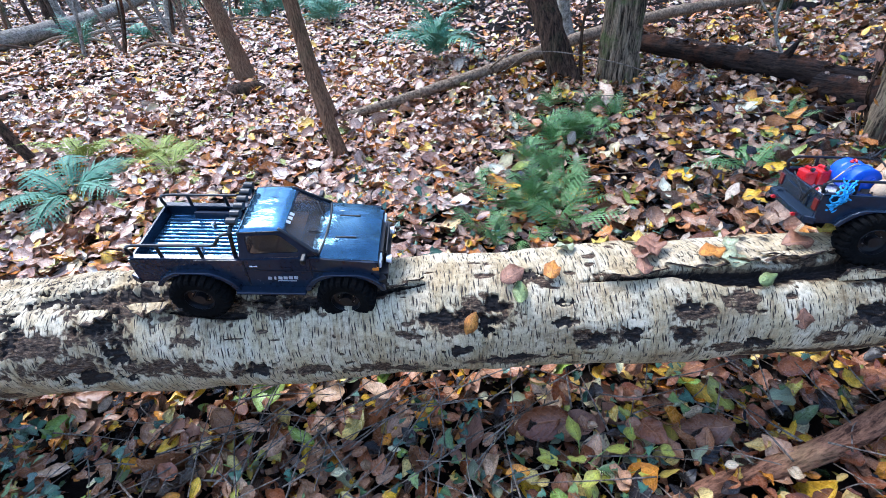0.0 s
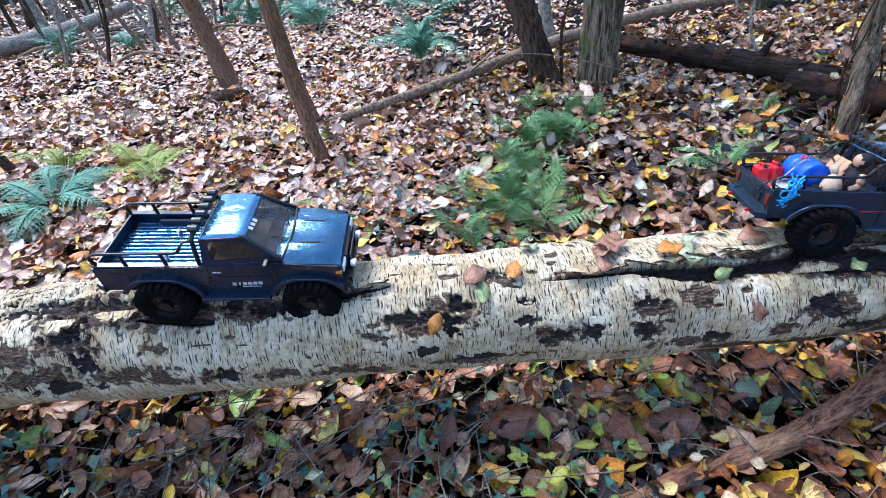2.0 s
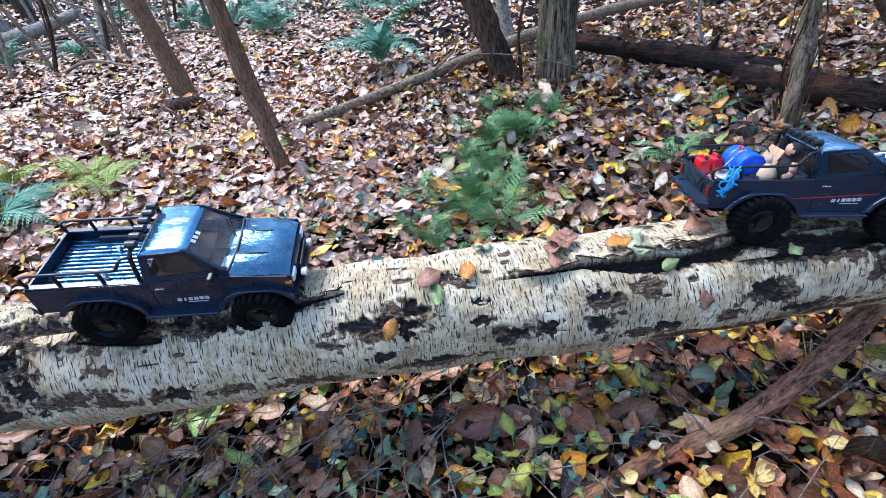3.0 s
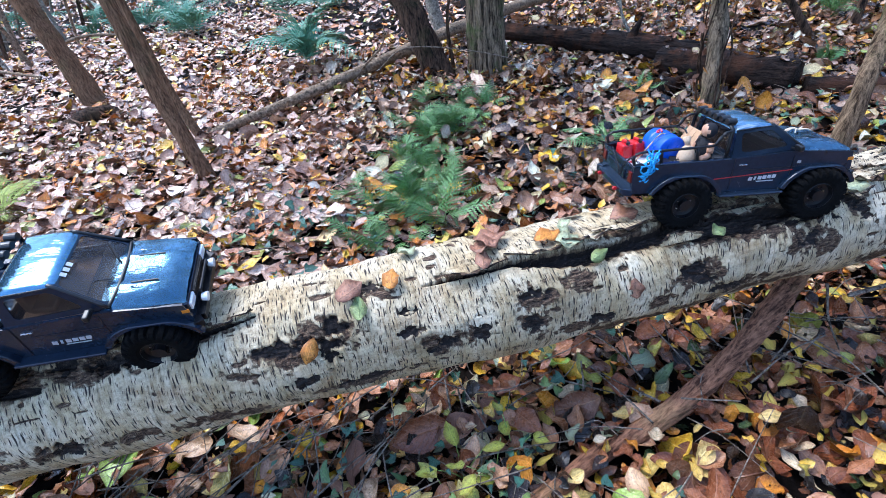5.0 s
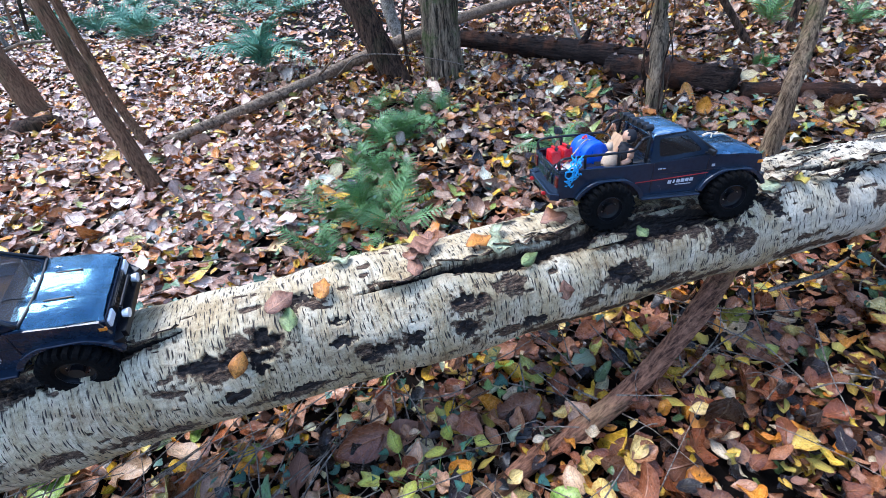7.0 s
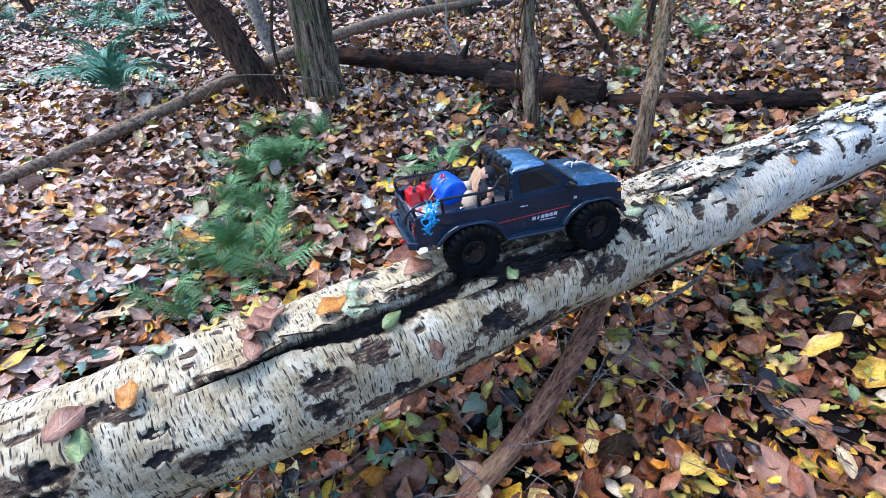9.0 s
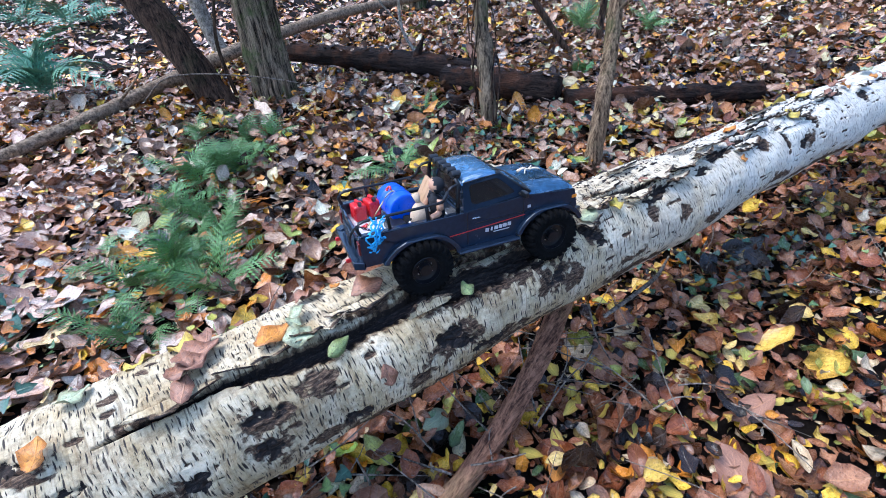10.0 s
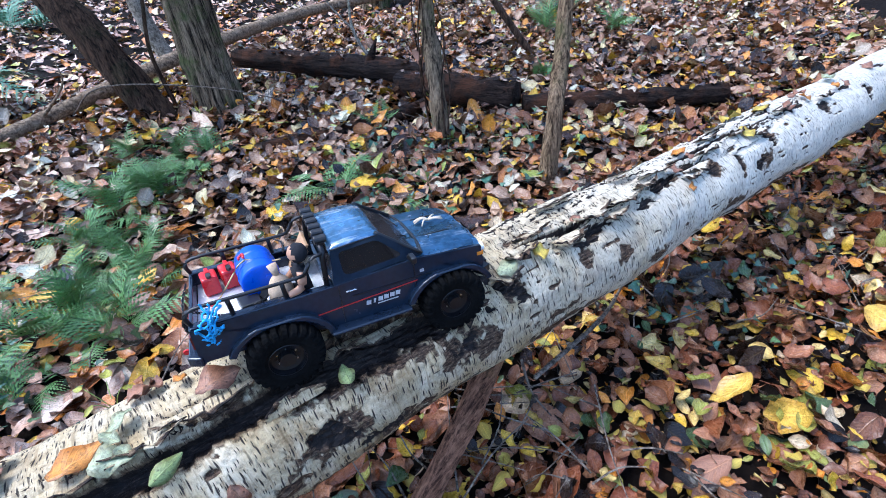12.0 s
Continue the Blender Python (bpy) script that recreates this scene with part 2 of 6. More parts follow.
amount = noise_of(t, uv.outputs[0], 9, 3)
some, other = ramp(t, amount, [(0.40, grey(0)), (0.52, grey(1))]), ramp(t, amount, [(0.50, grey(1)), (0.60, grey(0))])
pore = blend(t, "LIGHTEN", 1.0, pores(96, 15, 0.09, 0.15), blend(t, "MULTIPLY", 1.0, pores(78, 11, 0.085, 0.14), some))
pore = blend(t, "LIGHTEN", 1.0, pore, blend(t, "MULTIPLY", 0.6, pores(190, 34, 0.08, 0.16), other))


def across(fx, fv, detail, rough):
    mp = t.nodes.new("ShaderNodeMapping")
    mp.inputs["Scale"].default_value = (fx, fv, 1)
    t.links.new(shift.outputs[0], mp.inputs["Vector"])
    return noise_of(t, mp.outputs[0], 1.0, detail, rough)


stain, grain = across(16, 5, 6, 0.65), noise_of(t, uv.outputs[0], 90, 6, 0.75)
cream = ramp(t, stain, [(0.26, (0.34, 0.23, 0.12)), (0.42, (0.55, 0.44, 0.27)), (0.60, (0.70, 0.61, 0.45))])
cream = blend(t, "MULTIPLY", 0.75, cream, ramp(t, grain, [(0.32, grey(0.38)), (0.5, grey(0.9)), (0.65, grey(1))]))
cream = blend(t, "MULTIPLY", 0.6, cream, ramp(t, across(150, 10, 4, 0.6), [(0.33, (0.38, 0.30, 0.22)), (0.50, (1, 1, 1))]))
cream = blend(t, "MULTIPLY", 0.85, cream, ramp(t, across(4.5, 9, 8, 0.75), [(0.34, (0.44, 0.34, 0.23)), (0.50, (1.0, 0.95, 0.85)), (0.66, (1, 1, 1))]))
cream = blend(t, "MULTIPLY", 0.4, cream, ramp(t, across(60, 46, 6, 0.8), [(0.38, (0.35, 0.30, 0.25)), (0.47, (1, 1, 1))]))
along = t.nodes.new("ShaderNodeSeparateXYZ")
t.links.new(uv.outputs[0], along.inputs[0])
third = node(t, "ShaderNodeMath")
third.operation = "MULTIPLY"
third.inputs[1].default_value = 0.33
t.links.new(along.outputs["X"], third.inputs[0])
young = ramp(t, blend(t, "MIX", 0.3, third.outputs[0], amount), [(0.44, grey(0)), (0.66, grey(0.6))])
cream = blend(t, "MIX", young, cream, blend(t, "MULTIPLY", 0.5, (0.74, 0.71, 0.63), ramp(t, grain, [(0.32, grey(0.55)), (0.55, grey(1))])))
pore = blend(t, "MULTIPLY", young, pore, grey(0.45))
cream = blend(t, "MIX", pore, cream, (0.045, 0.034, 0.027))


def edge(name, share, noise_value):
    """A worn field with a frayed border."""
    field = t.nodes.new("ShaderNodeAttribute")
    field.attribute_name = name
    half = node(t, "ShaderNodeMath")
    half.operation = "MULTIPLY"
    half.inputs[1].default_value = 0.5
    t.links.new(field.outputs["Fac"], half.inputs[0])
    add = node(t, "ShaderNodeMath")
    add.operation = "MULTIPLY_ADD"
    add.inputs[1].default_value = share
    t.links.new(noise_value, add.inputs[0])
    t.links.new(half.outputs[0], add.inputs[2])
    return add.outputs[0]


fray = across(45, 75, 9, 0.8)
skinned = ramp(t, edge("peeled", 0.62, across(90, 60, 9, 0.85)), [(0.46, grey(0)), (0.52, grey(0.7)), (0.60, grey(1))])
bare = ramp(t, edge("worn", 0.575, fray), [(0.50, grey(0)), (0.525, grey(1))])
under = ramp(t, across(70, 240, 6, 0.75), [(0.38, (0.008, 0.005, 0.004)), (0.48, (0.060, 0.035, 0.021)), (0.58, (0.16, 0.10, 0.060)), (0.70, (0.46, 0.37, 0.25))])
cream = blend(t, "MIX", skinned, cream, under)
rot = ramp(t, across(60, 200, 7, 0.8), [(0.36, (0.005, 0.004, 0.004)), (0.54, (0.026, 0.018, 0.014)), (0.70, (0.13, 0.085, 0.058))])
t.links.new(blend(t, "MIX", bare, cream, rot), b.inputs["Base Color"])
height = blend(t, "MIX", skinned, grain, blend(t, "MULTIPLY", 1.0, under, grey(0.9)))
bump(t, b, blend(t, "SUBTRACT", 0.6, blend(t, "MIX", bare, height, blend(t, "MULTIPLY", 1.0, rot, grey(0.9))), pore), 0.75, 0.006)

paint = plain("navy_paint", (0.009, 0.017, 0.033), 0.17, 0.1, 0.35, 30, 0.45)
# Lighter navy for the tops: sky reflection put into the colour, plus scuffs.
dusty_sheen_paint = plain("dusty_navy_sky_sheen", (0.080, 0.19, 0.32), 0.24, 0.6, 0.6, 22, 0.5)
tree_, b = dusty_sheen_paint.node_tree, dusty_sheen_paint.node_tree.nodes["Principled BSDF"]
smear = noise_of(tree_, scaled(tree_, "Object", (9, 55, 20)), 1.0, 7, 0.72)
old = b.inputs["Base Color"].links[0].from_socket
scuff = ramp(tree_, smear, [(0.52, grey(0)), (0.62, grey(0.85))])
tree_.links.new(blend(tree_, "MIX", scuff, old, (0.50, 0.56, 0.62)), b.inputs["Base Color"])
# Rear truck's tops and bed: sky reflection put into a still lighter navy.
sky_sheen_paint = plain("navy_sky_sheen", (0.11, 0.23, 0.34), 0.13, 0.8, 0.3, 14, 0.6)
tree_, b = sky_sheen_paint.node_tree, sky_sheen_paint.node_tree.nodes["Principled BSDF"]
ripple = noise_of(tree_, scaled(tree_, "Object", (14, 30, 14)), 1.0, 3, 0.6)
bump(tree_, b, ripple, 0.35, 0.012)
black_plastic = plain("black_plastic", (0.005, 0.005, 0.006), 0.4, 0.0, 0.4, 80)
rubber = plain("tyre_rubber", (0.0022, 0.0021, 0.0021), 0.9, 0.0, 0.6, 60, 0.03, 0.001)
black_metal = plain("black_metal", (0.005, 0.005, 0.007), 0.38, 0.3, 0.4, 90)
chrome = plain("bright_metal", (0.62, 0.62, 0.62), 0.28, 1.0, 0.2, 90)
silver = plain("silver_decal", (0.55, 0.57, 0.60), 0.4, 0.3, 0.2, 90)
red_stripe = plain("red_decal", (0.42, 0.02, 0.02), 0.4, 0.0, 0.3, 90)
red_plastic = plain("red_plastic", (0.55, 0.015, 0.02), 0.32, 0.0, 0.2, 60)
blue_plastic = plain("blue_plastic", (0.008, 0.075, 0.50), 0.35, 0.0, 0.2, 60)
sack_cloth = plain("sack_cloth", (0.50, 0.36, 0.24), 0.9, 0.0, 0.25, 120, 0.2, 0.001)
cord_blue = plain("blue_cord", (0.05, 0.32, 0.62), 0.75, 0.0, 0.6, 260, 0.3, 0.0006)
cord_tan = plain("tan_cord", (0.50, 0.36, 0.18), 0.8, 0.0, 0.3, 200, 0.3)
frayed = plain("frayed_cord", (0.55, 0.45, 0.33), 0.9, 0.0, 0.3, 200, 0.2)
doll_skin = plain("doll_plastic", (0.42, 0.22, 0.13), 0.5, 0.0, 0.15, 40)
doll_cloth = plain("dark_cloth", (0.015, 0.015, 0.018), 0.9, 0.0, 0.3, 90, 0.2)
crate_wood = plain("crate_wood", (0.46, 0.28, 0.15), 0.7, 0.0, 0.2, 70)
lamp_white = plain("lamp_lens", (0.75, 0.78, 0.82), 0.12, 0.0, 0.1, 60, 0.8)
amber = plain("amber_lens", (0.60, 0.20, 0.02), 0.2, 0.0, 0.1, 60)
red_lens = plain("red_lens", (0.10, 0.008, 0.008), 0.2, 0.0, 0.1, 60)
tread_plate = plain("tread_plate", (0.80, 0.80, 0.81), 0.42, 0.55, 0.12, 90, 0.6)
glass_mat, t, b = material("tinted_glass", 0.06, 0.0, 0.6)
b.inputs["Base Color"].default_value = (0.030, 0.022, 0.020, 1)
b.inputs["Alpha"].default_value = 0.45
v = scaled(t, "Object", (1, 1, 1))
t.links.new(ramp(t, noise_of(t, v, 60, 4), [(0.4, grey(0.03)), (0.75, grey(0.16))]), b.inputs["Roughness"])
screen_mat, t, b = material("clear_screen", 0.05, 0.0, 0.7)
b.inputs["Base Color"].default_value = (0.05, 0.045, 0.045, 1)
b.inputs["Alpha"].default_value = 0.42
v = scaled(t, "Object", (1, 1, 1))
t.links.new(ramp(t, noise_of(t, v, 60, 4), [(0.4, grey(0.03)), (0.75, grey(0.14))]), b.inputs["Roughness"])
lime_fern_mat = leaf_material("yellowing_fern_leaf", [(0.0, (0.16, 0.28, 0.06)), (0.4, (0.30, 0.36, 0.07)), (0.75, (0.42, 0.38, 0.08))], 0.55, 0.2, 0.35)
stick_mat = bark_material("stick_bark", (0.07, 0.048, 0.032), (0.38, 0.28, 0.19), (0.22, 0.14, 0.085), (38, 38, 38), 0.5, 0.012)


# ---- mesh helpers ----
def part(name, bm, mat, parent=None, label="", smooth=False, bevel=0.0):
    """One mesh object from a bmesh, linked under a thing or a part."""
    me = bpy.data.meshes.new(name)
    bmesh.ops.recalc_face_normals(bm, faces=bm.faces)
    bm.to_mesh(me)
    bm.free()
    me.materials.append(mat)
    if smooth:
        me.shade_smooth()
    ob = new(name, me)
    if bevel:
        mod = ob.modifiers.new("edge", "BEVEL")
        mod.width, mod.segments, mod.limit_method = bevel, 2, "ANGLE"
    ob.parent = parent
    if label:
        ob["label"] = label
    return ob


def thing(name, m, label, category, group=""):
    ob = new(name)
    ob.empty_display_size = 0.05
    ob.matrix_basis = m
    return tagged(ob, label, category, group)


def box(bm, centre, size, turn=None):
    r = bmesh.ops.create_cube(bm, size=1.0)
    m = Matrix.Translation(centre) @ (turn or Matrix()) @ Matrix.Diagonal((*size, 1))
    bmesh.ops.transform(bm, matrix=m, verts=r["verts"])
    return r["verts"]


def cyl(bm, a, c, r1, r2=None, segs=16):
    a, c = Vector(a), Vector(c)
    r = bmesh.ops.create_cone(bm, cap_ends=True, segments=segs, radius1=r1, radius2=r1 if r2 is None else r2, depth=(c - a).length)
    bmesh.ops.transform(bm, matrix=Matrix.Translation((a + c) / 2) @ (c - a).to_track_quat("Z", "Y").to_matrix().to_4x4(), verts=r["verts"])
    return r["verts"]


def lathe(bm, profile, segs=32, axis="y"):
    """Rings of (radius, along) turned about an axis."""
    rings = []
    for r, h in profile:
        ring = []
        for k in range(segs):
            a = 2 * math.pi * k / segs
            p = (r * math.cos(a), h, r * math.sin(a)) if axis == "y" else (r * math.cos(a), r * math.sin(a), h)
            ring.append(bm.verts.new(p))
        rings.append(ring)
    for lo, hi in zip(rings, rings[1:]):
        for k in range(segs):
            bm.faces.new((lo[k], lo[(k + 1) % segs], hi[(k + 1) % segs], hi[k]))
    for ring in (rings[0], rings[-1]):
        if (ring[0].co - ring[segs // 2].co).length > 1e-5:
            bm.faces.new(ring)


def prism(bm, outline, y0, y1):
    """A side outline of (x, z) pushed through from y0 to y1."""
    a = [bm.verts.new((x, y0, z)) for x, z in outline]
    c = [bm.verts.new((x, y1, z)) for x, z in outline]
    bm.faces.new(a), bm.faces.new(c[::-1])
    n = len(a)
    for k in range(n):
        bm.faces.new((a[k], a[(k + 1) % n], c[(k + 1) % n], c[k]))


def smooth_line(points, steps=6):
    """A Catmull-Rom line through points."""
    p = [Vector(q) for q in points]
    p = [2 * p[0] - p[1], *p, 2 * p[-1] - p[-2]]
    out = []
    for a, c, d, e in zip(p, p[1:], p[2:], p[3:]):
        for k in range(steps):
            s = k / steps
            out.append(0.5 * (2 * c + (d - a) * s + (2 * a - 5 * c + 4 * d - e) * s * s + (3 * c - a - 3 * d + e) * s**3))
    return [*out, p[-2]]


def tube(bm, line, radii, segs=10, rough=0.0, seed=0, ridges=0):
    """A limb along a line; radii are spread along it."""
    n = len(line)
    rings, up = [], Vector((0.31, 0.17, 0.93))
    for k, p in enumerate(line):
        d = (line[min(k + 1, n - 1)] - line[max(k - 1, 0)]).normalized()
        side = d.cross(up if abs(d.dot(up)) < 0.9 else Vector((1, 0, 0))).normalized()
        other = d.cross(side)
        s = k / (n - 1) * (len(radii) - 1)
        i = min(int(s), len(radii) - 2)
        r = radii[i] + (radii[i + 1] - radii[i]) * (s - i)
        ring = []
        for j in range(segs):
            a = 2 * math.pi * j / segs
            w = side * math.cos(a) + other * math.sin(a)
            f = 1.0
            if rough:
                f += rough * noise.noise(p * 9 + w * 1.3 + Vector((seed, 0, 0))) + 0.5 * rough * noise.noise(p * 30 + w * 4 + Vector((seed, 5, 0)))
            if ridges:
                f += 0.075 * math.sin(a * ridges + 3 * noise.noise(p * 3 + Vector((0, seed, 0)))) * (0.6 + noise.noise(p * 7 + w * 3))
            ring.append(bm.verts.new(p + w * r * f))
        rings.append(ring)
    for lo, hi in zip(rings, rings[1:]):
        for j in range(segs):
            bm.faces.new((lo[j], lo[(j + 1) % segs], hi[(j + 1) % segs], hi[j]))
    bm.faces.new(rings[0]), bm.faces.new(rings[-1][::-1])


def tube_part(name, points, radii, mat, parent=None, label="", segs=10, steps=6, rough=0.0, seed=0, ridges=0):
    bm = bmesh.new()
    tube(bm, smooth_line(points, steps), radii, segs, rough, seed, ridges)
    return part(name, bm, mat, parent, label, smooth=True)


def ground_height(x, y):
    """The forest floor: gentle humps and small unevenness."""
    return (0.022 * np.sin(1.9 * x + 0.7) * np.cos(1.4 * y + 0.3) + 0.018 * np.sin(3.7 * x - 2.1 * y) + 0.012 * np.cos(6.1 * y + 2.3 * x)
            + 0.008 * np.sin(11.0 * x + 4.0 * y) - 0.045 * np.exp(-((x + 0.5) ** 2 + (y - 1.0) ** 2) / 0.5))


def gz(x, y):
    return float(ground_height(np.array(x), np.array(y)))


# ---- leaves ----
def leaf_shape(rng, length=1.0, width=0.5, stations=6, fold=0.2, curl=0.4, wave=0.05, tip=1.3, lobes=0, rumple=0.011):
    """A leaf along +x: midrib and two blades, folded, curled and wavy. Returns verts, quads, uv."""
    s = 0.5 - 0.5 * np.cos(np.pi * np.linspace(0, 1, stations))
    half = 0.5 * width * np.sin(np.pi * np.clip(s, 0.012, 0.992) ** (1 / tip)) ** 0.78 * rng.uniform(0.94, 1.06, stations)
    if lobes:
        half = half * (1 - 0.35 * (0.5 + 0.5 * np.cos(np.pi * 2 * s * lobes)))
    bend = curl * (s - 0.5)
    x, z0 = length * (s - 0.5) * (1 - 0.12 * abs(curl)), length * 0.55 * curl * (s - 0.5) ** 2 * 2
    rows = []
    for side in (-1, 0, 1):
        lift = abs(side) * half * fold + side * half * rng.normal(0, 0.18) + wave * half * np.sin(9 * s + rng.uniform(0, 6)) * abs(side) * 2
        rows.append(np.stack([x + 0 * bend, side * half, z0 + lift], 1) + rng.normal(0, rumple, (stations, 3)) * length * np.array([0.5, 0.5, 1]))
    v = np.concatenate(rows) * 1.0
    quads = []
    for side in (0, 1):
        for k in range(stations - 1):
            a, c = side * stations + k, (side + 1) * stations + k
            quads.append((a, a + 1, c + 1, c))
    uvs = np.concatenate([np.stack([s, np.full(stations, float(w))], 1) for w in (-1, 0, 1)])
    return v, np.array(quads), uvs


def euler_stack(rx, ry, rz):
    """Rotation matrices for arrays of angles, turned about x, then y, then z."""
    cx, sx, cy, sy, cz, sz = np.cos(rx), np.sin(rx), np.cos(ry), np.sin(ry), np.cos(rz), np.sin(rz)
    m = np.empty((len(rx), 3, 3))
    m[:, 0] = np.stack([cz * cy, cz * sy * sx - sz * cx, cz * sy * cx + sz * sx], 1)
    m[:, 1] = np.stack([sz * cy, sz * sy * sx + cz * cx, sz * sy * cx - cz * sx], 1)
    m[:, 2] = np.stack([-sy, cy * sx, cy * cx], 1)
    return m


def quad_mesh(name, verts, quads, uvs=None, uv_name="leaf"):
    me = bpy.data.meshes.new(name)
    me.vertices.add(len(verts))
    me.vertices.foreach_set("co", np.asarray(verts, np.float32).ravel())
    me.loops.add(4 * len(quads))
    me.loops.foreach_set("vertex_index", np.asarray(quads, np.int32).ravel())
    me.polygons.add(len(quads))
    me.polygons.foreach_set("loop_start", np.arange(0, 4 * len(quads), 4, dtype=np.int32))
    if uvs is not None:
        layer = me.uv_layers.new(name=uv_name)
        layer.uv.foreach_set("vector", np.asarray(uvs, np.float32)[np.asarray(quads).ravel()].ravel())
    me.update(calc_edges=True)
    me.shade_smooth()
    return me


def scatter(name, shapes, pick, places, turns, sizes, mat):
    """Many leaves joined in one mesh."""
    vs, qs, us, base = [], [], [], 0
    for k, (v, q, u) in enumerate(shapes):
        mine = np.flatnonzero(pick == k)
        if not len(mine):
            continue
        w = np.einsum("nij,pj->npi", turns[mine], v) * sizes[mine][:, None, None] + places[mine][:, None, :]
        vs.append(w.reshape(-1, 3))
        qs.append((q[None] + (np.arange(len(mine)) * len(v))[:, None, None] + base).reshape(-1, 4))
        us.append(np.tile(u, (len(mine), 1)))
        base += len(mine) * len(v)
    me = quad_mesh(name, np.concatenate(vs), np.concatenate(qs), np.concatenate(us))
    me.materials.append(mat)
    return new(name, me)


rng = np.random.default_rng(11)
BROAD = [leaf_shape(rng, 1.0, rng.uniform(0.42, 0.72), 10, rng.uniform(-0.25, 0.75), rng.uniform(-0.7, 0.95), rng.uniform(0.06, 0.26), rng.uniform(1.0, 1.5), 0, 0.008) for _ in range(26)]
MIDDLE = [leaf_shape(rng, 1.0, rng.uniform(0.42, 0.72), 6, rng.uniform(-0.2, 0.6), rng.uniform(-0.6, 0.9), rng.uniform(0.06, 0.24), rng.uniform(1.0, 1.5), 0, 0.008) for _ in range(30)]
COARSE = [leaf_shape(rng, 1.0, rng.uniform(0.45, 0.65), 4, rng.uniform(0.0, 0.5), rng.uniform(-0.4, 0.8), 0.15, 1.2) for _ in range(12)]
FLAT = [leaf_shape(rng, 1.0, rng.uniform(0.5, 0.74), 10, rng.uniform(0.08, 0.28), rng.uniform(-0.15, 0.45), rng.uniform(0.15, 0.32), rng.uniform(0.9, 1.4), 0, 0.011) for _ in range(12)]


def ivy_shape(rng):
    """A small ivy leaf with two side lobes and a pointed tip."""
    s = np.array([0.0, 0.08, 0.24, 0.40, 0.52, 0.66, 0.84, 1.0])
    half = np.array([0.05, 0.30, 0.50, 0.26, 0.30, 0.22, 0.10, 0.01]) * rng.uniform(0.8, 1.15)
    fold, bend = rng.uniform(-0.15, 0.45), rng.uniform(-0.3, 0.3)
    rows = [np.stack([s - 0.4 - 0.06 * abs(w) * (half > 0.25), w * half, abs(w) * half * fold + bend * (s - 0.4) ** 2 + rng.normal(0, 0.015, 8)], 1) for w in (-1, 0, 1)]
    quads = [(k * 8 + i, k * 8 + i + 1, (k + 1) * 8 + i + 1, (k + 1) * 8 + i) for k in (0, 1) for i in range(7)]
    return np.concatenate(rows), np.array(quads), np.concatenate([np.stack([s, np.full(8, float(w))], 1) for w in (-1, 0, 1)])


IVY = [ivy_shape(rng) for _ in range(10)]


def leaf_field(name, count, x0, x1, y0, y1, size, spread, mat, label, shapes, tilt=0.35, lift=0.03, keep=None, seed=1, base=0.006):
    r = np.random.default_rng(seed)
    x, y = r.uniform(x0, x1, count), r.uniform(y0, y1, count)
    if keep is not None:
        ok = keep(x, y, r)
        x, y = x[ok], y[ok]
    n = len(x)
    places = np.stack([x, y, ground_height(x, y) + base + r.random(n) ** 1.5 * lift], 1)
    turns = euler_stack(r.normal(0, tilt, n), r.normal(0, tilt, n), r.uniform(0, 6.283, n))
    ob = scatter(name, shapes, r.integers(0, len(shapes), n), places, turns, size * np.exp(r.normal(0, spread, n)), mat)
    return tagged(ob, label, "leaves", kind="stuff")


# ---- ground ----
xs = np.unique(np.concatenate([np.linspace(-60, -8, 14), np.linspace(-8, 10, 150), np.linspace(10, 60, 14)]))
ys = np.unique(np.concatenate([np.linspace(-60, -2, 14), np.linspace(-2, 12, 120), np.linspace(12, 80, 18)]))
gx, gy = np.meshgrid(xs, ys)
gv = np.stack([gx.ravel(), gy.ravel(), ground_height(gx, gy).ravel()], 1)
i, j = np.meshgrid(np.arange(len(xs) - 1), np.arange(len(ys) - 1))
a = (j * len(xs) + i).ravel()
ground_mesh = quad_mesh("ground", gv, np.stack([a, a + 1, a + 1 + len(xs), a + len(xs)], 1))
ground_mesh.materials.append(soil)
ground = tagged(new("ground", ground_mesh), "forest soil, blackened as shade in the gaps, covered with fallen autumn leaves", "ground", kind="structure")

# added woods ring far behind everything, blocks low sky, highest on the right
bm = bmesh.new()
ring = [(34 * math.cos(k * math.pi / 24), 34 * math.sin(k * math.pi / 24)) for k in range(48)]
# Height rises with x, so the right side gets less sky light.
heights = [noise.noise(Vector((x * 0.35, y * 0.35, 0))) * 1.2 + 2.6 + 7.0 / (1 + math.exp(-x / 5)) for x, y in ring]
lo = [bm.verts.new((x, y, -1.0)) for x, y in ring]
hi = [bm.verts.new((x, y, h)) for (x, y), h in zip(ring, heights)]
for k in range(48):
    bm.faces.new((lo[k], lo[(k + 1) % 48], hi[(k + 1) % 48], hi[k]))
woods, t, b = material("sky_blocking_woods", 0.95, 0.0, 0.1)
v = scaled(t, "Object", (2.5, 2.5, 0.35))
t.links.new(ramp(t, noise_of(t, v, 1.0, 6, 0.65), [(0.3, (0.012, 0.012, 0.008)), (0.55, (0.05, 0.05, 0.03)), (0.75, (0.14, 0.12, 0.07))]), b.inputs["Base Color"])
tagged(part("backdrop", bm, woods), "added ring of dark woods that blocks the low sky", "woods", kind="structure")

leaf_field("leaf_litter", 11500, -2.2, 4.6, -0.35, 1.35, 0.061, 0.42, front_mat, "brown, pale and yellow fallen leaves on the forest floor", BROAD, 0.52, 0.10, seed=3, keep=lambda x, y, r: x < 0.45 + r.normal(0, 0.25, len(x)))
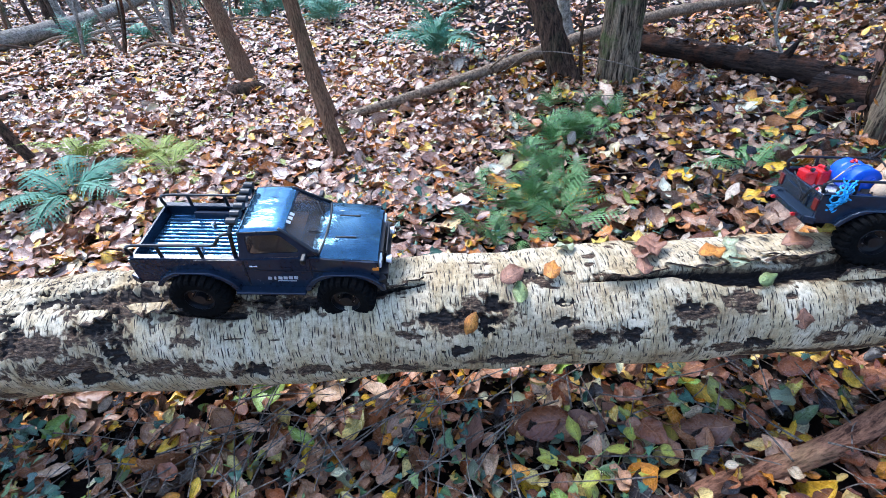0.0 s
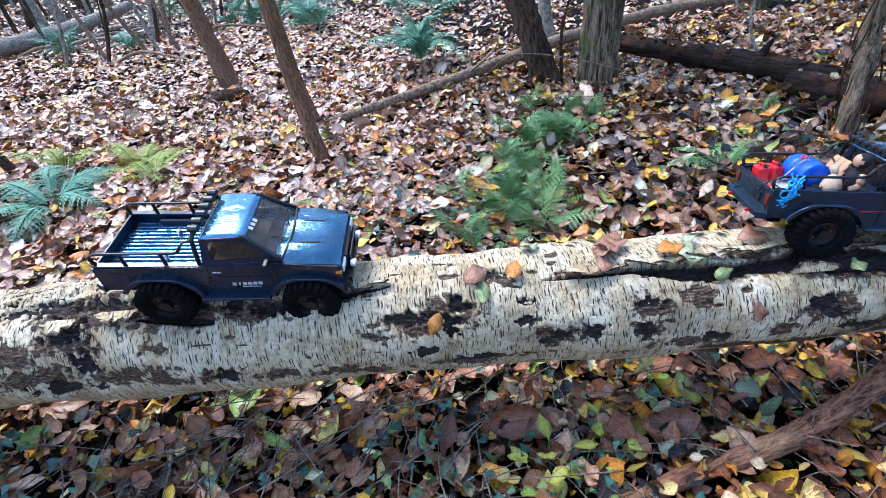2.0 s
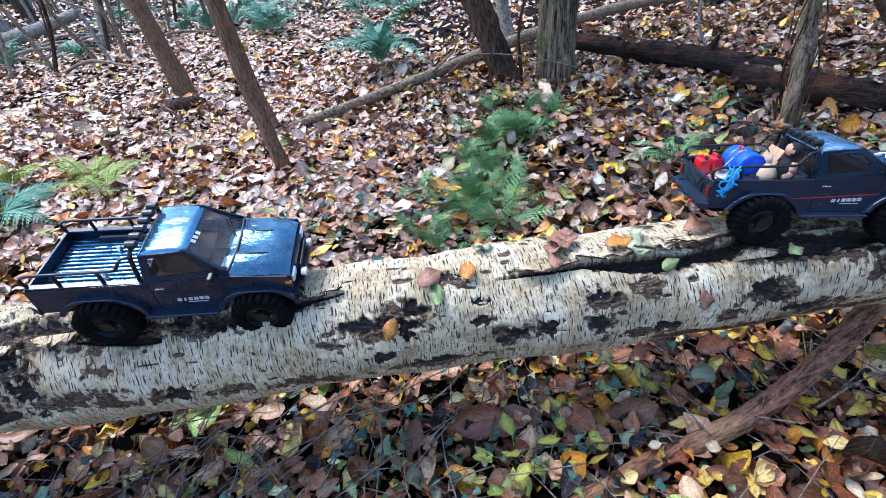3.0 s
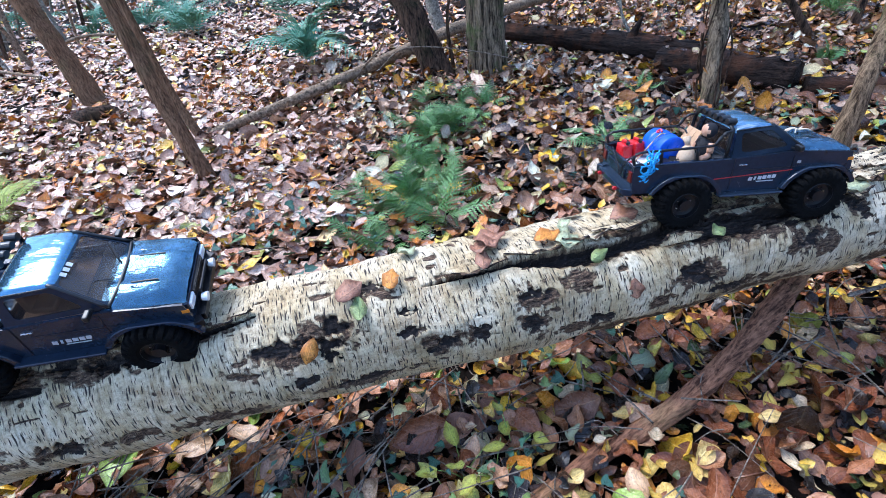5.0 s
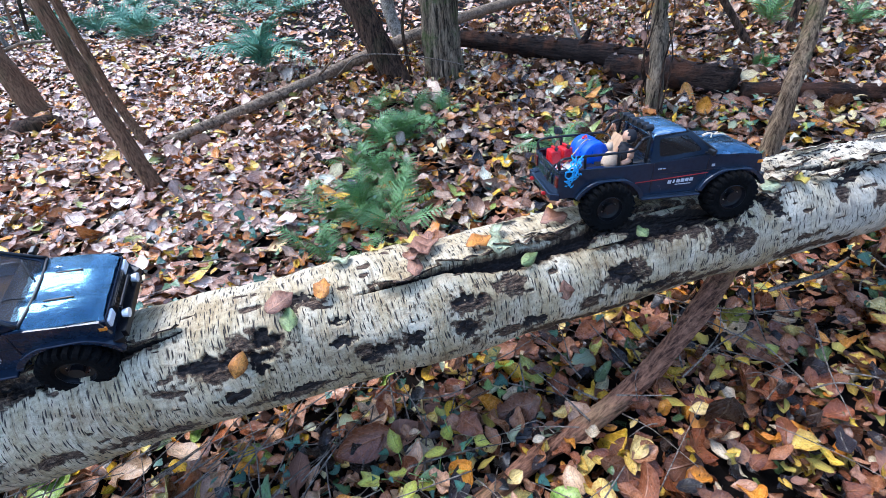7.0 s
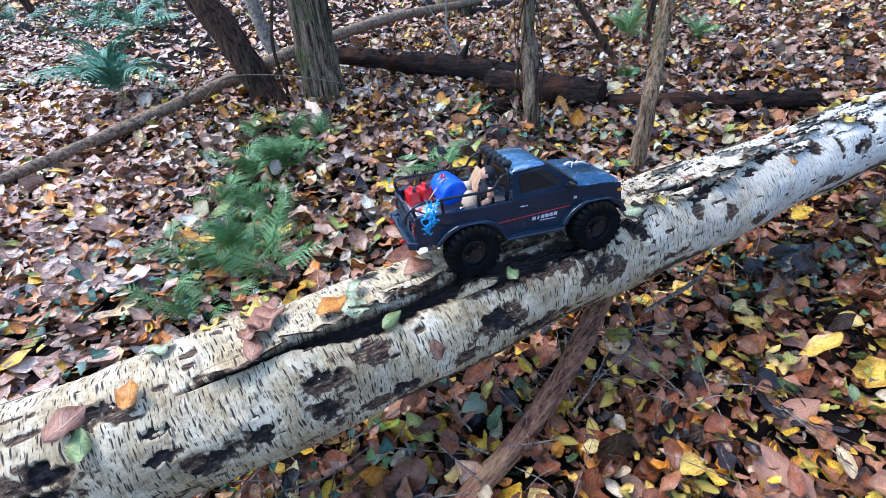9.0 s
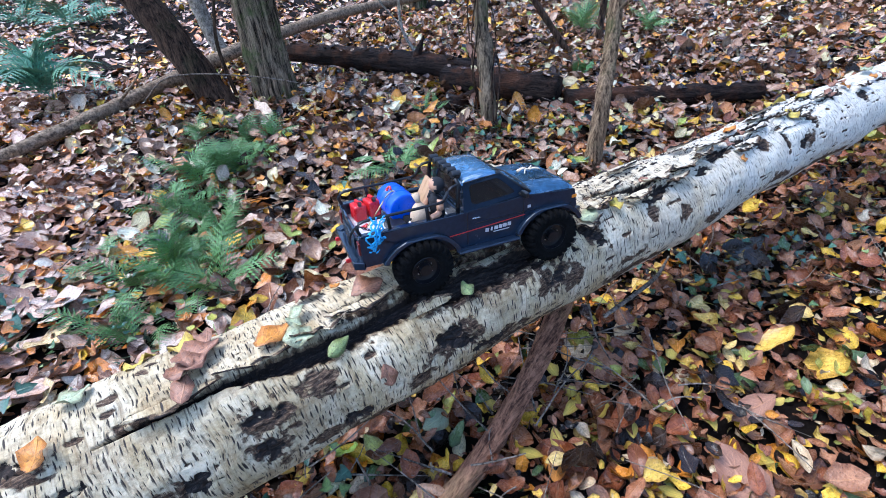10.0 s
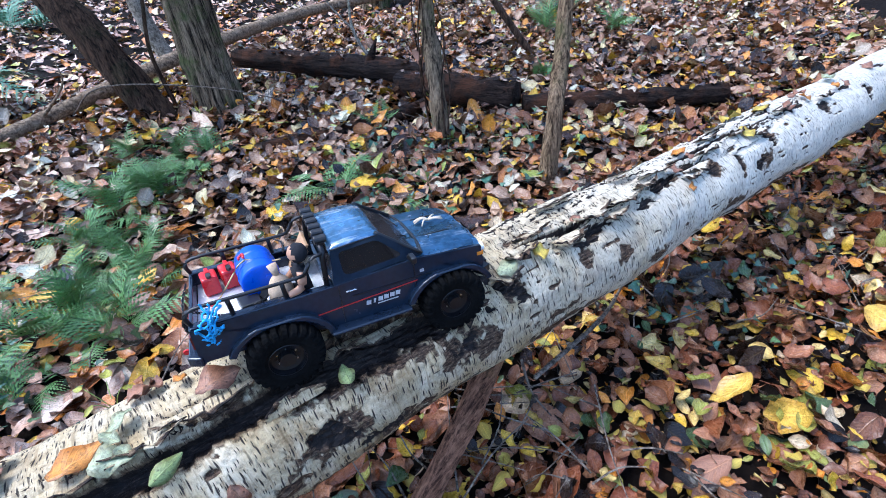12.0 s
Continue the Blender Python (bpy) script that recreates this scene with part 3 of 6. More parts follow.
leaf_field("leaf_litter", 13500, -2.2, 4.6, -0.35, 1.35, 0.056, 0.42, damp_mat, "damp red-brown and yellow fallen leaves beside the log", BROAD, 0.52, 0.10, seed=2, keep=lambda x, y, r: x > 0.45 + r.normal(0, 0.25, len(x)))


def damp_side(x, y, r):
    """True where the floor lies damp, round the rotting logs; the left gets glow tones."""
    return x + 0.10 * (y - 2.0) + r.normal(0, 0.22, len(x)) > 0.55


def middle(x, y):
    return (x > -1.2 - 1.05 * (y - 0.6)) & ((y > 1.25) | (x > 4.5)) & (x < 4.2 + 1.9 * y)


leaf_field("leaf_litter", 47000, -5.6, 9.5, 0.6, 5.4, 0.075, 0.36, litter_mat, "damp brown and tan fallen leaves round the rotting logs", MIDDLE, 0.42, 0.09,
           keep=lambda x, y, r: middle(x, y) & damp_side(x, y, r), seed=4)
leaf_field("leaf_litter", 50000, -5.6, 9.5, 0.6, 5.4, 0.073, 0.36, pale_glow_mat, "pale brown and pinkish fallen leaves with sky glow in their colour", MIDDLE, 0.36, 0.06,
           keep=lambda x, y, r: middle(x, y) & ~damp_side(x, y, r), seed=4)
leaf_field("leaf_litter", 24000, -9.0, 4, 1.2, 9.5, 0.105, 0.25, pale_glow_mat, "matted flat brown leaves under the pale ones", COARSE, 0.16, 0.02,
           keep=lambda x, y, r: (x > -1.5 - 1.05 * (y - 0.6)) & ~damp_side(x, y, r), seed=24, base=0.002)
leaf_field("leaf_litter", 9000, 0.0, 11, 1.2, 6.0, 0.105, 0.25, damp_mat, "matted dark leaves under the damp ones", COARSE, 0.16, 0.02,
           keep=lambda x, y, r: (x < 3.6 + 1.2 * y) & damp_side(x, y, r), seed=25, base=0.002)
leaf_field("leaf_litter", 34000, -18, 11, 5.2, 15, 0.094, 0.32, pale_glow_mat, "brown fallen leaves far back among the trees", COARSE, 0.35, 0.05,
           keep=lambda x, y, r: (x > -1.25 * y + 0.6) & (x < 0.75 * y + 5), seed=5)


leaf_field("leaf_litter", 16000, -30, 4, 14.5, 30, 0.16, 0.25, pale_glow_mat, "brown fallen leaves in the far woods", COARSE, 0.4, 0.06, keep=lambda x, y, r: x < 6 - 0.3 * y, seed=7)
leaf_field("leaf_litter", 7500, -1.6, 3.8, -0.2, 1.2, 0.030, 0.4, damp_mat, "small torn leaf scraps among the fallen leaves", COARSE, 0.5, 0.06, seed=6)

leaf_field("leaf_litter", 22000, -9, 10, -5, 3.4, 0.13, 0.3, litter_mat, "brown fallen leaves over the forest floor around the log", COARSE, 0.3, 0.05,
           keep=lambda x, y, r: ((y < -0.25) | ((x < -1.9) & (x < -1.0 - 1.05 * (y - 0.6))) | ((x > 4.4) & (y < 1.3))), seed=14)


# ---- the birch log ----
def log_axis(x):
    dip = np.where(x < -1.9, -0.16 * np.maximum(0, -1.9 - x) ** 1.5, 0.0)
    return 0.7794 - 0.0745 * (x - 1.3), 0.4413 + 0.0075 * (x - 1.3) + dip, 0.1362 - 0.010 * (x - 1.3)


def log_point(x, deg, out=0.0):
    """A place on the log's skin; deg is the angle from straight up towards the viewer."""
    y, z, r = log_axis(np.array(x))
    return Vector((x, float(y - (r + out) * math.sin(radians(deg))), float(z + (r + out) * math.cos(radians(deg)))))


def wander(u, v, seed, cells):
    """Smooth value noise over u, v, from 0 to 1; v wraps round the log."""
    g = np.random.default_rng(seed).random((512, cells))
    iu, iv = np.floor(u).astype(int), np.floor(v).astype(int)
    fu, fv = u - iu, v - iv
    fu, fv = fu * fu * (3 - 2 * fu), fv * fv * (3 - 2 * fv)
    a, c = g[iu % 512, iv % cells], g[(iu + 1) % 512, iv % cells]
    d, e = g[iu % 512, (iv + 1) % cells], g[(iu + 1) % 512, (iv + 1) % cells]
    return (a * (1 - fu) + c * fu) * (1 - fv) + (d * (1 - fu) + e * fu) * fv


# rotten holes and knots: along, angle, half length, half width in degrees, depth
WORN = [
    (-0.02, 51, 0.040, 6, 0.008), (0.075, 61, 0.030, 9, 0.016), (0.098, 43, 0.022, 8, 0.014), (0.03, 83, 0.035, 5, 0.006), (0.330, 80, 0.024, 6, 0.012), (0.288, 85, 0.016, 4, 0.008), (0.401, 80, 0.016, 6, 0.008),
    (0.257, 44, 0.018, 4, 0.007), (0.245, 62, 0.014, 4, 0.005), (-0.47, 93, 0.045, 9, 0.010), (-0.83, 40, 0.05, 12, 0.012), (-0.80, 68, 0.04, 13, 0.010), (-0.88, 95, 0.08, 8, 0.008),
    (-0.60, 4, 0.06, 4, 0.010), (-0.74, 14, 0.10, 8, 0.014), (-0.88, 14, 0.12, 9, 0.012), (-0.43, 24, 0.03, 6, 0.012), (-0.33, 31, 0.05, 6, 0.014), (-0.27, 27, 0.04, 7, 0.012),
    (0.18, 17, 0.03, 6, 0.010), (0.535, 54, 0.025, 6, 0.005), (0.52, 84, 0.018, 8, 0.006), (0.90, 68, 0.030, 8, 0.006), (0.925, 80, 0.025, 6, 0.006),
    (1.20, 62, 0.030, 8, 0.006), (1.18, 45, 0.035, 2.5, 0.012), (1.27, 47, 0.018, 4, 0.010), (1.33, 36, 0.025, 8, 0.012), (1.36, 50, 0.018, 9, 0.009), (1.30, 22, 0.02, 5, 0.008),
    (1.58, 38, 0.03, 5, 0.010), (1.64, 29, 0.05, 5, 0.014), (1.80, 30, 0.025, 7, 0.010), (1.94, 15, 0.09, 4, 0.020), (1.88, 22, 0.05, 3.5, 0.014), (2.02, 12, 0.03, 5, 0.012),
    (2.08, 34, 0.020, 6, 0.008), (2.19, 2, 0.07, 4, 0.010), (2.20, 42, 0.018, 12, 0.008), (2.30, 60, 0.025, 9, 0.008), (2.38, 34, 0.016, 14, 0.010), (2.36, 12, 0.03, 4, 0.010), (2.42, -14, 0.05, 4, 0.006),
    (2.75, 30, 0.018, 16, 0.008), (2.62, 8, 0.04, 5, 0.008), (2.95, 16, 0.04, 6, 0.008), (3.05, 44, 0.014, 16, 0.008), (3.25, 10, 0.04, 6, 0.008), (3.7, 20, 0.05, 10, 0.008),
    (-1.15, 40, 0.10, 18, 0.012), (-1.4, 15, 0.15, 10, 0.012), (1.0, 98, 0.05, 5, 0.006), (0.16, 102, 0.07, 5, 0.006), (0.69, 97, 0.04, 5, 0.006),
]
# brown peeled places, and shade painted under the front truck: along, angle, half length, half width in degrees
PEELED_AND_SHADED = [
    # The first five also darken the bark in the front truck's shade.
    (0.82, 14, 0.12, 16), (1.00, 20, 0.16, 20), (1.12, 28, 0.12, 14), (0.95, 44, 0.10, 6), (1.08, 48, 0.08, 7), (-0.55, 28, 0.25, 20), (-0.80, 20, 0.25, 26), (-0.40, 36, 0.12, 10), (-1.0, 55, 0.2, 20), (-0.7, 85, 0.18, 12), (-0.35, 96, 0.10, 9),
    (0.03, 55, 0.13, 17), (0.08, 44, 0.06, 14), (0.32, 81, 0.09, 13), (0.54, 58, 0.045, 20), (0.53, 82, 0.05, 13), (0.64, 52, 0.05, 14), (0.91, 72, 0.085, 20), (0.83, 88, 0.06, 10), (1.20, 60, 0.10, 20), (1.25, 74, 0.05, 16),
    (-0.48, 92, 0.10, 13), (-0.82, 50, 0.11, 34), (-0.95, 78, 0.20, 16), (-0.34, 29, 0.16, 10), (-0.66, 18, 0.20, 14), (-0.14, 24, 0.10, 8), (-0.62, 60, 0.05, 9), (-1.3, 30, 0.3, 40), (-0.62, 95, 0.12, 10),
    (1.34, 40, 0.07, 18), (1.55, 50, 0.04, 14), (1.66, 66, 0.03, 16), (1.60, 30, 0.09, 10), (1.90, 18, 0.14, 10), (2.08, 32, 0.05, 16), (2.20, 44, 0.04, 22), (2.32, 60, 0.06, 20), (2.38, 30, 0.05, 22), (2.1, 90, 0.14, 14),
    (1.8, 92, 0.10, 12), (1.45, 94, 0.10, 10), (2.75, 34, 0.04, 24), (3.05, 44, 0.04, 24), (0.15, 104, 0.16, 9), (0.62, 100, 0.12, 8), (1.05, 100, 0.12, 9), (-0.15, 102, 0.14, 8), (0.40, 20, 0.10, 6), (0.20, 24, 0.05, 9),
]
# long black splits along the top: along, angle, half width in degrees
SPLITS_AND_SHADE = [
    # Real split, widened from 0.93 to 1.15 to paint truck shade black.
    [(0.30, 26, 0.5), (0.38, 24, 1.6), (0.50, 24, 2.2), (0.56, 28, 4.5), (0.66, 33, 8.0), (0.80, 29, 7.5), (0.93, 28, 13.0), (1.06, 29, 15.0), (1.15, 33, 8.0), (1.20, 36, 2.0)],
    [(-0.27, 30, 0.6), (-0.20, 28.5, 2.2), (-0.12, 23, 2.6), (-0.05, 20, 1.0)],
    [(-0.66, 33, 1.0), (-0.57, 37, 2.6), (-0.50, 39, 3.2), (-0.47, 40, 2.0)],
    [(1.40, 12, 0.6), (1.52, 16, 2.0), (1.66, 14, 2.5), (1.80, 20, 1.5)],
    [(1.98, -4, 0.6), (2.10, 2, 2.2), (2.30, 6, 2.2), (2.5, 4, 0.8)],
]
lx = np.concatenate([np.linspace(-3.6, -1.25, 90)[:-1], np.linspace(-1.25, 2.7, 920)[:-1], np.linspace(2.7, 5.4, 190)])
la = np.radians(np.concatenate([np.linspace(-180, -50, 34)[:-1], np.linspace(-50, 110, 142)[:-1], np.linspace(110, 180, 18)[:-1]]))
X, A = np.meshgrid(lx, la, indexing="ij")
D = np.degrees(A)
ay, az, ar = log_axis(X)
turn = (A / (2 * math.pi) + 0.5)
ragged_edge = (wander(X * 26, turn * 24, 1, 24) - 0.5) * 1.0 + (wander(X * 80, turn * 64, 2, 64) - 0.5) * 1.1 + (wander(X * 170, turn * 150, 3, 150) - 0.5) * 0.9
wear, dent, peel = np.zeros_like(X), np.zeros_like(X), np.zeros_like(X)
for wx, wa, hx, ha, deep in WORN:
    d = np.sqrt(((X - wx) / hx) ** 2 + ((D - wa) / ha) ** 2) + 0.9 * ragged_edge
    f = np.clip(1.3 - d, 0, 1)
    wear = np.maximum(wear, np.clip(f * 1.2, 0, 1))
    dent = np.maximum(dent, deep * np.clip(f * 1.6, 0, 1))
for wx, wa, hx, ha in PEELED_AND_SHADED:
    d = np.sqrt(((X - wx) / hx) ** 2 + ((D - wa) / ha) ** 2) * (1.35 if wx < -0.2 else 1.25 if wx < 1.3 else 1.45) + 0.9 * ragged_edge
    peel = np.maximum(peel, np.clip((1.2 - d) * 1.1, 0, 1))
peel = np.maximum(peel, np.clip(1 - np.abs(D - 116) / 13 + 0.5 * ragged_edge, 0, 1) * (wander(X * 7, turn * 4, 12, 4) > 0.62))
spots = np.random.default_rng(15)
for k in range(260):
    wx, wa, hx, ha = spots.uniform(-1.3, 2.9), spots.uniform(-35, 110), spots.uniform(0.004, 0.022), spots.uniform(0.6, 2.6)
    lo, hi = np.searchsorted(lx, (wx - 0.05, wx + 0.05))
    d = np.sqrt(((X[lo:hi] - wx) / hx) ** 2 + ((D[lo:hi] - wa) / ha) ** 2) + 0.8 * ragged_edge[lo:hi]
    f = np.clip(1.25 - d, 0, 1)
    peel[lo:hi] = np.maximum(peel[lo:hi], f)
    dent[lo:hi] = np.maximum(dent[lo:hi], 0.002 * f)
for line in SPLITS_AND_SHADE:
    sx, sd, sh = zip(*line)
    d = np.abs(D - np.interp(X, sx, sd)) / np.interp(X, sx, sh) + 0.5 * ragged_edge
    f = np.where((X > sx[0]) & (X < sx[-1]), np.clip(1.25 - d, 0, 1), 0)
    wear = np.maximum(wear, np.clip(f * 2.5, 0, 1))
    dent = np.maximum(dent, min(0.034, 0.006 * max(sh)) * np.clip(f * 2.2, 0, 1))
    peel = np.maximum(peel, np.where((X > sx[0]) & (X < sx[-1]), np.clip(1.5 - d * 0.75, 0, 1), 0) * 0.75)
# the torn top, where white sheets lie over one another, shade in the gaps painted black
torn = np.clip((X - 1.30) / 0.12, 0, 1) * np.clip((2.95 - X) / 0.3, 0, 1) * np.clip((26 + 12 * np.sin(X * 9) - D) / 8, 0, 1) * np.clip((D + 48) / 10, 0, 1)
torn = np.maximum(torn, np.clip((X - 0.30) / 0.1, 0, 1) * np.clip((1.2 - X) / 0.1, 0, 1) * np.clip((22 - D) / 6, 0, 1) * np.clip((D + 5) / 8, 0, 1) * 0.6)
torn = np.maximum(torn, np.clip((-0.3 - X) / 0.2, 0, 1) * np.clip((30 - D) / 8, 0, 1) * np.clip((D + 40) / 10, 0, 1) * 0.8)
layer = wander(X * 11 + turn * 16 + 0.5 * ragged_edge, turn * 15, 21, 15) * 0.95 + wander(X * 30, turn * 70, 22, 70) * 0.05
steps = layer * 5
terrace = (np.floor(steps) + np.clip((steps - np.floor(steps)) * 5 - 4, 0, 1)) / 5
gap = np.clip(1 - np.abs(steps - np.floor(steps) - 0.90) * 7, 0, 1) * torn
wear = np.maximum(wear, np.clip(gap * 1.6 - 0.35 + 0.8 * (wander(X * 8, turn * 15, 23, 15) - 0.5), 0, 1))
sheet = np.clip((wander(X * 9, turn * 11, 6, 11) - 0.5) * 9, -1, 1) * 0.0018
lump = 0.004 * np.sin(X * 6 + A * 2) + 0.0035 * np.sin(X * 14.3 - A * 3 + 1) + 0.006 * (wander(X * 14, turn * 12, 7, 12) - 0.5) + 0.003 * (wander(X * 45, turn * 40, 8, 40) - 0.5) + sheet
fibre = wander(X * 70, turn * 260, 9, 260) - 0.5
R = (ar + lump - dent + 0.030 * torn * (terrace - 0.5) + 0.0035 * np.exp(-((wear - 0.2) / 0.15) ** 2) * (wear > 0.01) + np.maximum(wear, 0.45 * peel) * 0.011 * fibre
     - 0.002 * peel + 0.006 * peel * (wander(X * 120, turn * 110, 10, 110) - 0.5))
verts = np.stack([X, ay - R * np.sin(A), az + R * np.cos(A)], -1).reshape(-1, 3)
na = len(la)
i, j = np.meshgrid(np.arange(len(lx) - 1), np.arange(na), indexing="ij")
a, c = (i * na + j).ravel(), (i * na + (j + 1) % na).ravel()
uvs = np.stack([X.ravel(), (A * 0.136).ravel()], 1)
log_mesh = quad_mesh("bark", verts, np.stack([a, c, c + na, a + na], 1), uvs, "bark")
field = log_mesh.attributes.new("worn", "FLOAT", "POINT")
field.data.foreach_set("value", wear.ravel().astype(np.float32))
log_mesh.attributes.new("peeled", "FLOAT", "POINT").data.foreach_set("value", peel.ravel().astype(np.float32))
log_mesh.materials.append(birch_mat)
log = thing("birch_log", Matrix(), "fallen silver birch trunk with peeling white bark, propped above the ground", "log")
bark = new("bark", log_mesh)
bark.parent = log

for end in (0, len(lx) - 1):
    bm = bmesh.new()
    rim = [bm.verts.new(p) for p in verts.reshape(len(lx), na, 3)[end]]
    hub = bm.verts.new(np.mean(verts.reshape(len(lx), na, 3)[end], axis=0) + np.array((-0.01 if end == 0 else 0.01, 0, 0)))
    for k in range(na):
        bm.faces.new((rim[k], rim[(k + 1) % na], hub))
    part("cut_end", bm, bark_pale, log, "weathered broken end of the trunk")


def bark_flap(x, deg, long, wide, curl, twist):
    """A torn sheet of bark that lifts from the log's skin along one edge."""
    n, m = 12, 7
    vs, us = [], []
    fr = np.random.default_rng(int(abs(x) * 1000) + int(abs(deg)))
    reach = np.clip(0.25 + 0.9 * np.sin(np.pi * np.linspace(0.06, 0.94, n)) * fr.uniform(0.45, 1.25, n), 0.1, 1.5)
    for i in range(n):
        for j in range(m):
            u, w = i / (n - 1) - 0.5, j / (m - 1)
            px, pd = x + u * long * (1 + 0.2 * w) + twist * w + 0.006 * fr.normal() * w, deg + w * wide * reach[i]
            vs.append(list(log_point(px, pd, 0.005 + curl * w * w + 0.002 * fr.normal() * w)))
            us.append((px, math.radians(pd) * 0.136))
    quads = [(i * m + j, i * m + j + 1, (i + 1) * m + j + 1, (i + 1) * m + j) for i in range(n - 1) for j in range(m - 1)]
    me = quad_mesh("bark_flap", np.array(vs), np.array(quads), np.array(us), "bark")
    me.attributes.new("worn", "FLOAT", "POINT").data.foreach_set("value", np.array([0.9 if (k % m == m - 1 and fr.random() < 0.5) else 0.15 for k in range(n * m)], np.float32))
    me.attributes.new("peeled", "FLOAT", "POINT").data.foreach_set("value", np.array([fr.uniform(0.2, 0.9) if k % m > m - 3 else 0.1 for k in range(n * m)], np.float32))
    me.materials.append(birch_mat)
    ob = new("bark_flap", me)
    ob.parent = log
    mod = ob.modifiers.new("sheet", "SOLIDIFY")
    mod.thickness = 0.002


for flap in [(0.58, 14, 0.16, 10, 0.014, 0.01), (0.78, 8, 0.15, 11, 0.018, 0.0), (0.95, 16, 0.13, 9, 0.016, 0.01), (0.42, 18, 0.12, 8, 0.010, 0.0), (1.06, 20, 0.10, 8, 0.014, 0.0),
             (-0.12, 14, 0.12, 9, 0.014, 0.0), (-0.56, 28, 0.12, 8, 0.012, 0.01), (1.22, 34, 0.08, 14, 0.016, 0.0), (1.34, 26, 0.06, 10, 0.014, 0.0),
             (1.62, 10, 0.09, 12, 0.018, 0.01), (1.74, 14, 0.10, 10, 0.020, 0.0), (1.90, 2, 0.12, 10, 0.022, 0.0), (2.02, 20, 0.08, 10, 0.016, 0.0), (2.18, -10, 0.09, 9, 0.016, 0.0),
             (2.34, 16, 0.06, 12, 0.018, 0.0), (2.55, 0, 0.10, 8, 0.012, 0.0), (1.46, 2, 0.09, 9, 0.014, 0.0), (2.78, 10, 0.06, 12, 0.012, 0.0), (-0.34, 4, 0.10, 9, 0.012, 0.0),
             (1.60, -24, 0.10, 8, 0.012, 0.0), (1.52, 22, 0.07, 11, 0.020, 0.01), (1.68, 24, 0.06, 9, 0.022, 0.0), (1.83, 10, 0.07, 10, 0.024, 0.0), (1.98, 24, 0.06, 11, 0.020, 0.0), (2.10, 8, 0.08, 9, 0.022, 0.0), (2.26, 4, 0.07, 10, 0.020, 0.0), (1.40, 14, 0.07, 10, 0.018, 0.0), (-0.36, 18, 0.08, 8, 0.014, 0.0), (-0.22, 20, 0.10, 7, 0.012, 0.0), (-0.70, 24, 0.09, 12, 0.018, 0.0), (-0.84, 28, 0.07, 14, 0.020, 0.0), (0.88, 40, 0.09, -8, 0.010, 0.0), (0.68, 12, 0.10, 10, 0.020, 0.0), (1.85, -22, 0.10, 8, 0.012, 0.0), (2.30, -26, 0.10, 8, 0.012, 0.0)]:
    bark_flap(*flap)


# ---- toy trucks ----
TYRE = 0.058


def make_wheel(parent, at, steer=0.0):
    bm = bmesh.new()
    s = 1 if at[1] > 0 else -1
    cyl(bm, (0, -0.02, 0), (0, 0.02, 0), 0.012, segs=12)
    hub = part("wheel", bm, black_metal, parent)
    hub.matrix_basis = pose(*at, 0, 0, steer)
    bm = bmesh.new()
    w = 0.024
    rows = [(-0.8, 0.027, 0), (-0.96, 0.034, 0), (-1.0, 0.042, 0), (-1.02, 0.047, 1), (-0.98, TYRE - 0.006, 1), (-0.86, TYRE - 0.002, 1), (-0.50, TYRE, 1), (-0.12, TYRE, 1), (-0.10, TYRE, 2), (0.10, TYRE, 2),
            (0.12, TYRE, 3), (0.50, TYRE, 3), (0.86, TYRE - 0.002, 3), (0.98, TYRE - 0.006, 3), (1.02, 0.047, 3), (1.0, 0.042, 0), (0.96, 0.034, 0), (0.8, 0.027, 0)]
    rings = []
    for y, r, kind in rows:
        ring = []
        for k in range(144):
            a = 2 * math.pi * k / 144
            low = (kind == 1 and k % 6 in (0, 1)) or (kind == 3 and (k + 3) % 6 in (0, 1)) or (kind == 2 and k % 6 in (2, 3))
            q = r - (0.0055 if r > 0.05 else 0.003) * low
            ring.append(bm.verts.new((q * math.cos(a), y * w, q * math.sin(a))))
        rings.append(ring)
    for lo, hi in zip(rings, rings[1:]):
        for k in range(144):
            bm.faces.new((lo[k], lo[(k + 1) % 144], hi[(k + 1) % 144], hi[k]))
    part("tyre", bm, rubber, hub)
    bm = bmesh.new()
    lathe(bm, [(0.029, -w * 0.85 * s), (0.031, w * 0.80 * s), (0.028, w * 0.86 * s), (0.025, w * 0.5 * s), (0.011, w * 0.35 * s), (0.010, w * 0.75 * s), (0.006, w * 0.8 * s)], 32)
    for k in range(6):
        a = 2 * math.pi * k / 6
        cyl(bm, (0.017 * math.cos(a), w * 0.36 * s, 0.017 * math.sin(a)), (0.017 * math.cos(a), w * 0.5 * s, 0.017 * math.sin(a)), 0.0018, segs=6)
    part("rim", bm, black_metal, hub, "black steel wheel rim with bright bolts", smooth=False)
    bm = bmesh.new()
    for k in range(6):
        a = 2 * math.pi * (k + 0.5) / 6
        p = Vector((0.016 * math.cos(a), w * 0.37 * s, 0.016 * math.sin(a)))
        cyl(bm, p, p + Vector((0, 0.003 * s, 0)), 0.0013, segs=6)
    part("bolts", bm, chrome, hub)


def arc(cx, cz, r, a0, a1, n=9):
    return [(cx + r * math.cos(radians(a0 + (a1 - a0) * k / (n - 1))), cz + r * math.sin(radians(a0 + (a1 - a0) * k / (n - 1)))) for k in range(n)]


def bar(name, lines, r, parent, mat=black_metal, segs=8):
    bm = bmesh.new()
    for line in lines:
        tube(bm, smooth_line(line, 3), [r, r], segs)
    return part(name, bm, mat, parent, smooth=True)


def shell(z):
    return 0.80 * z - 0.006


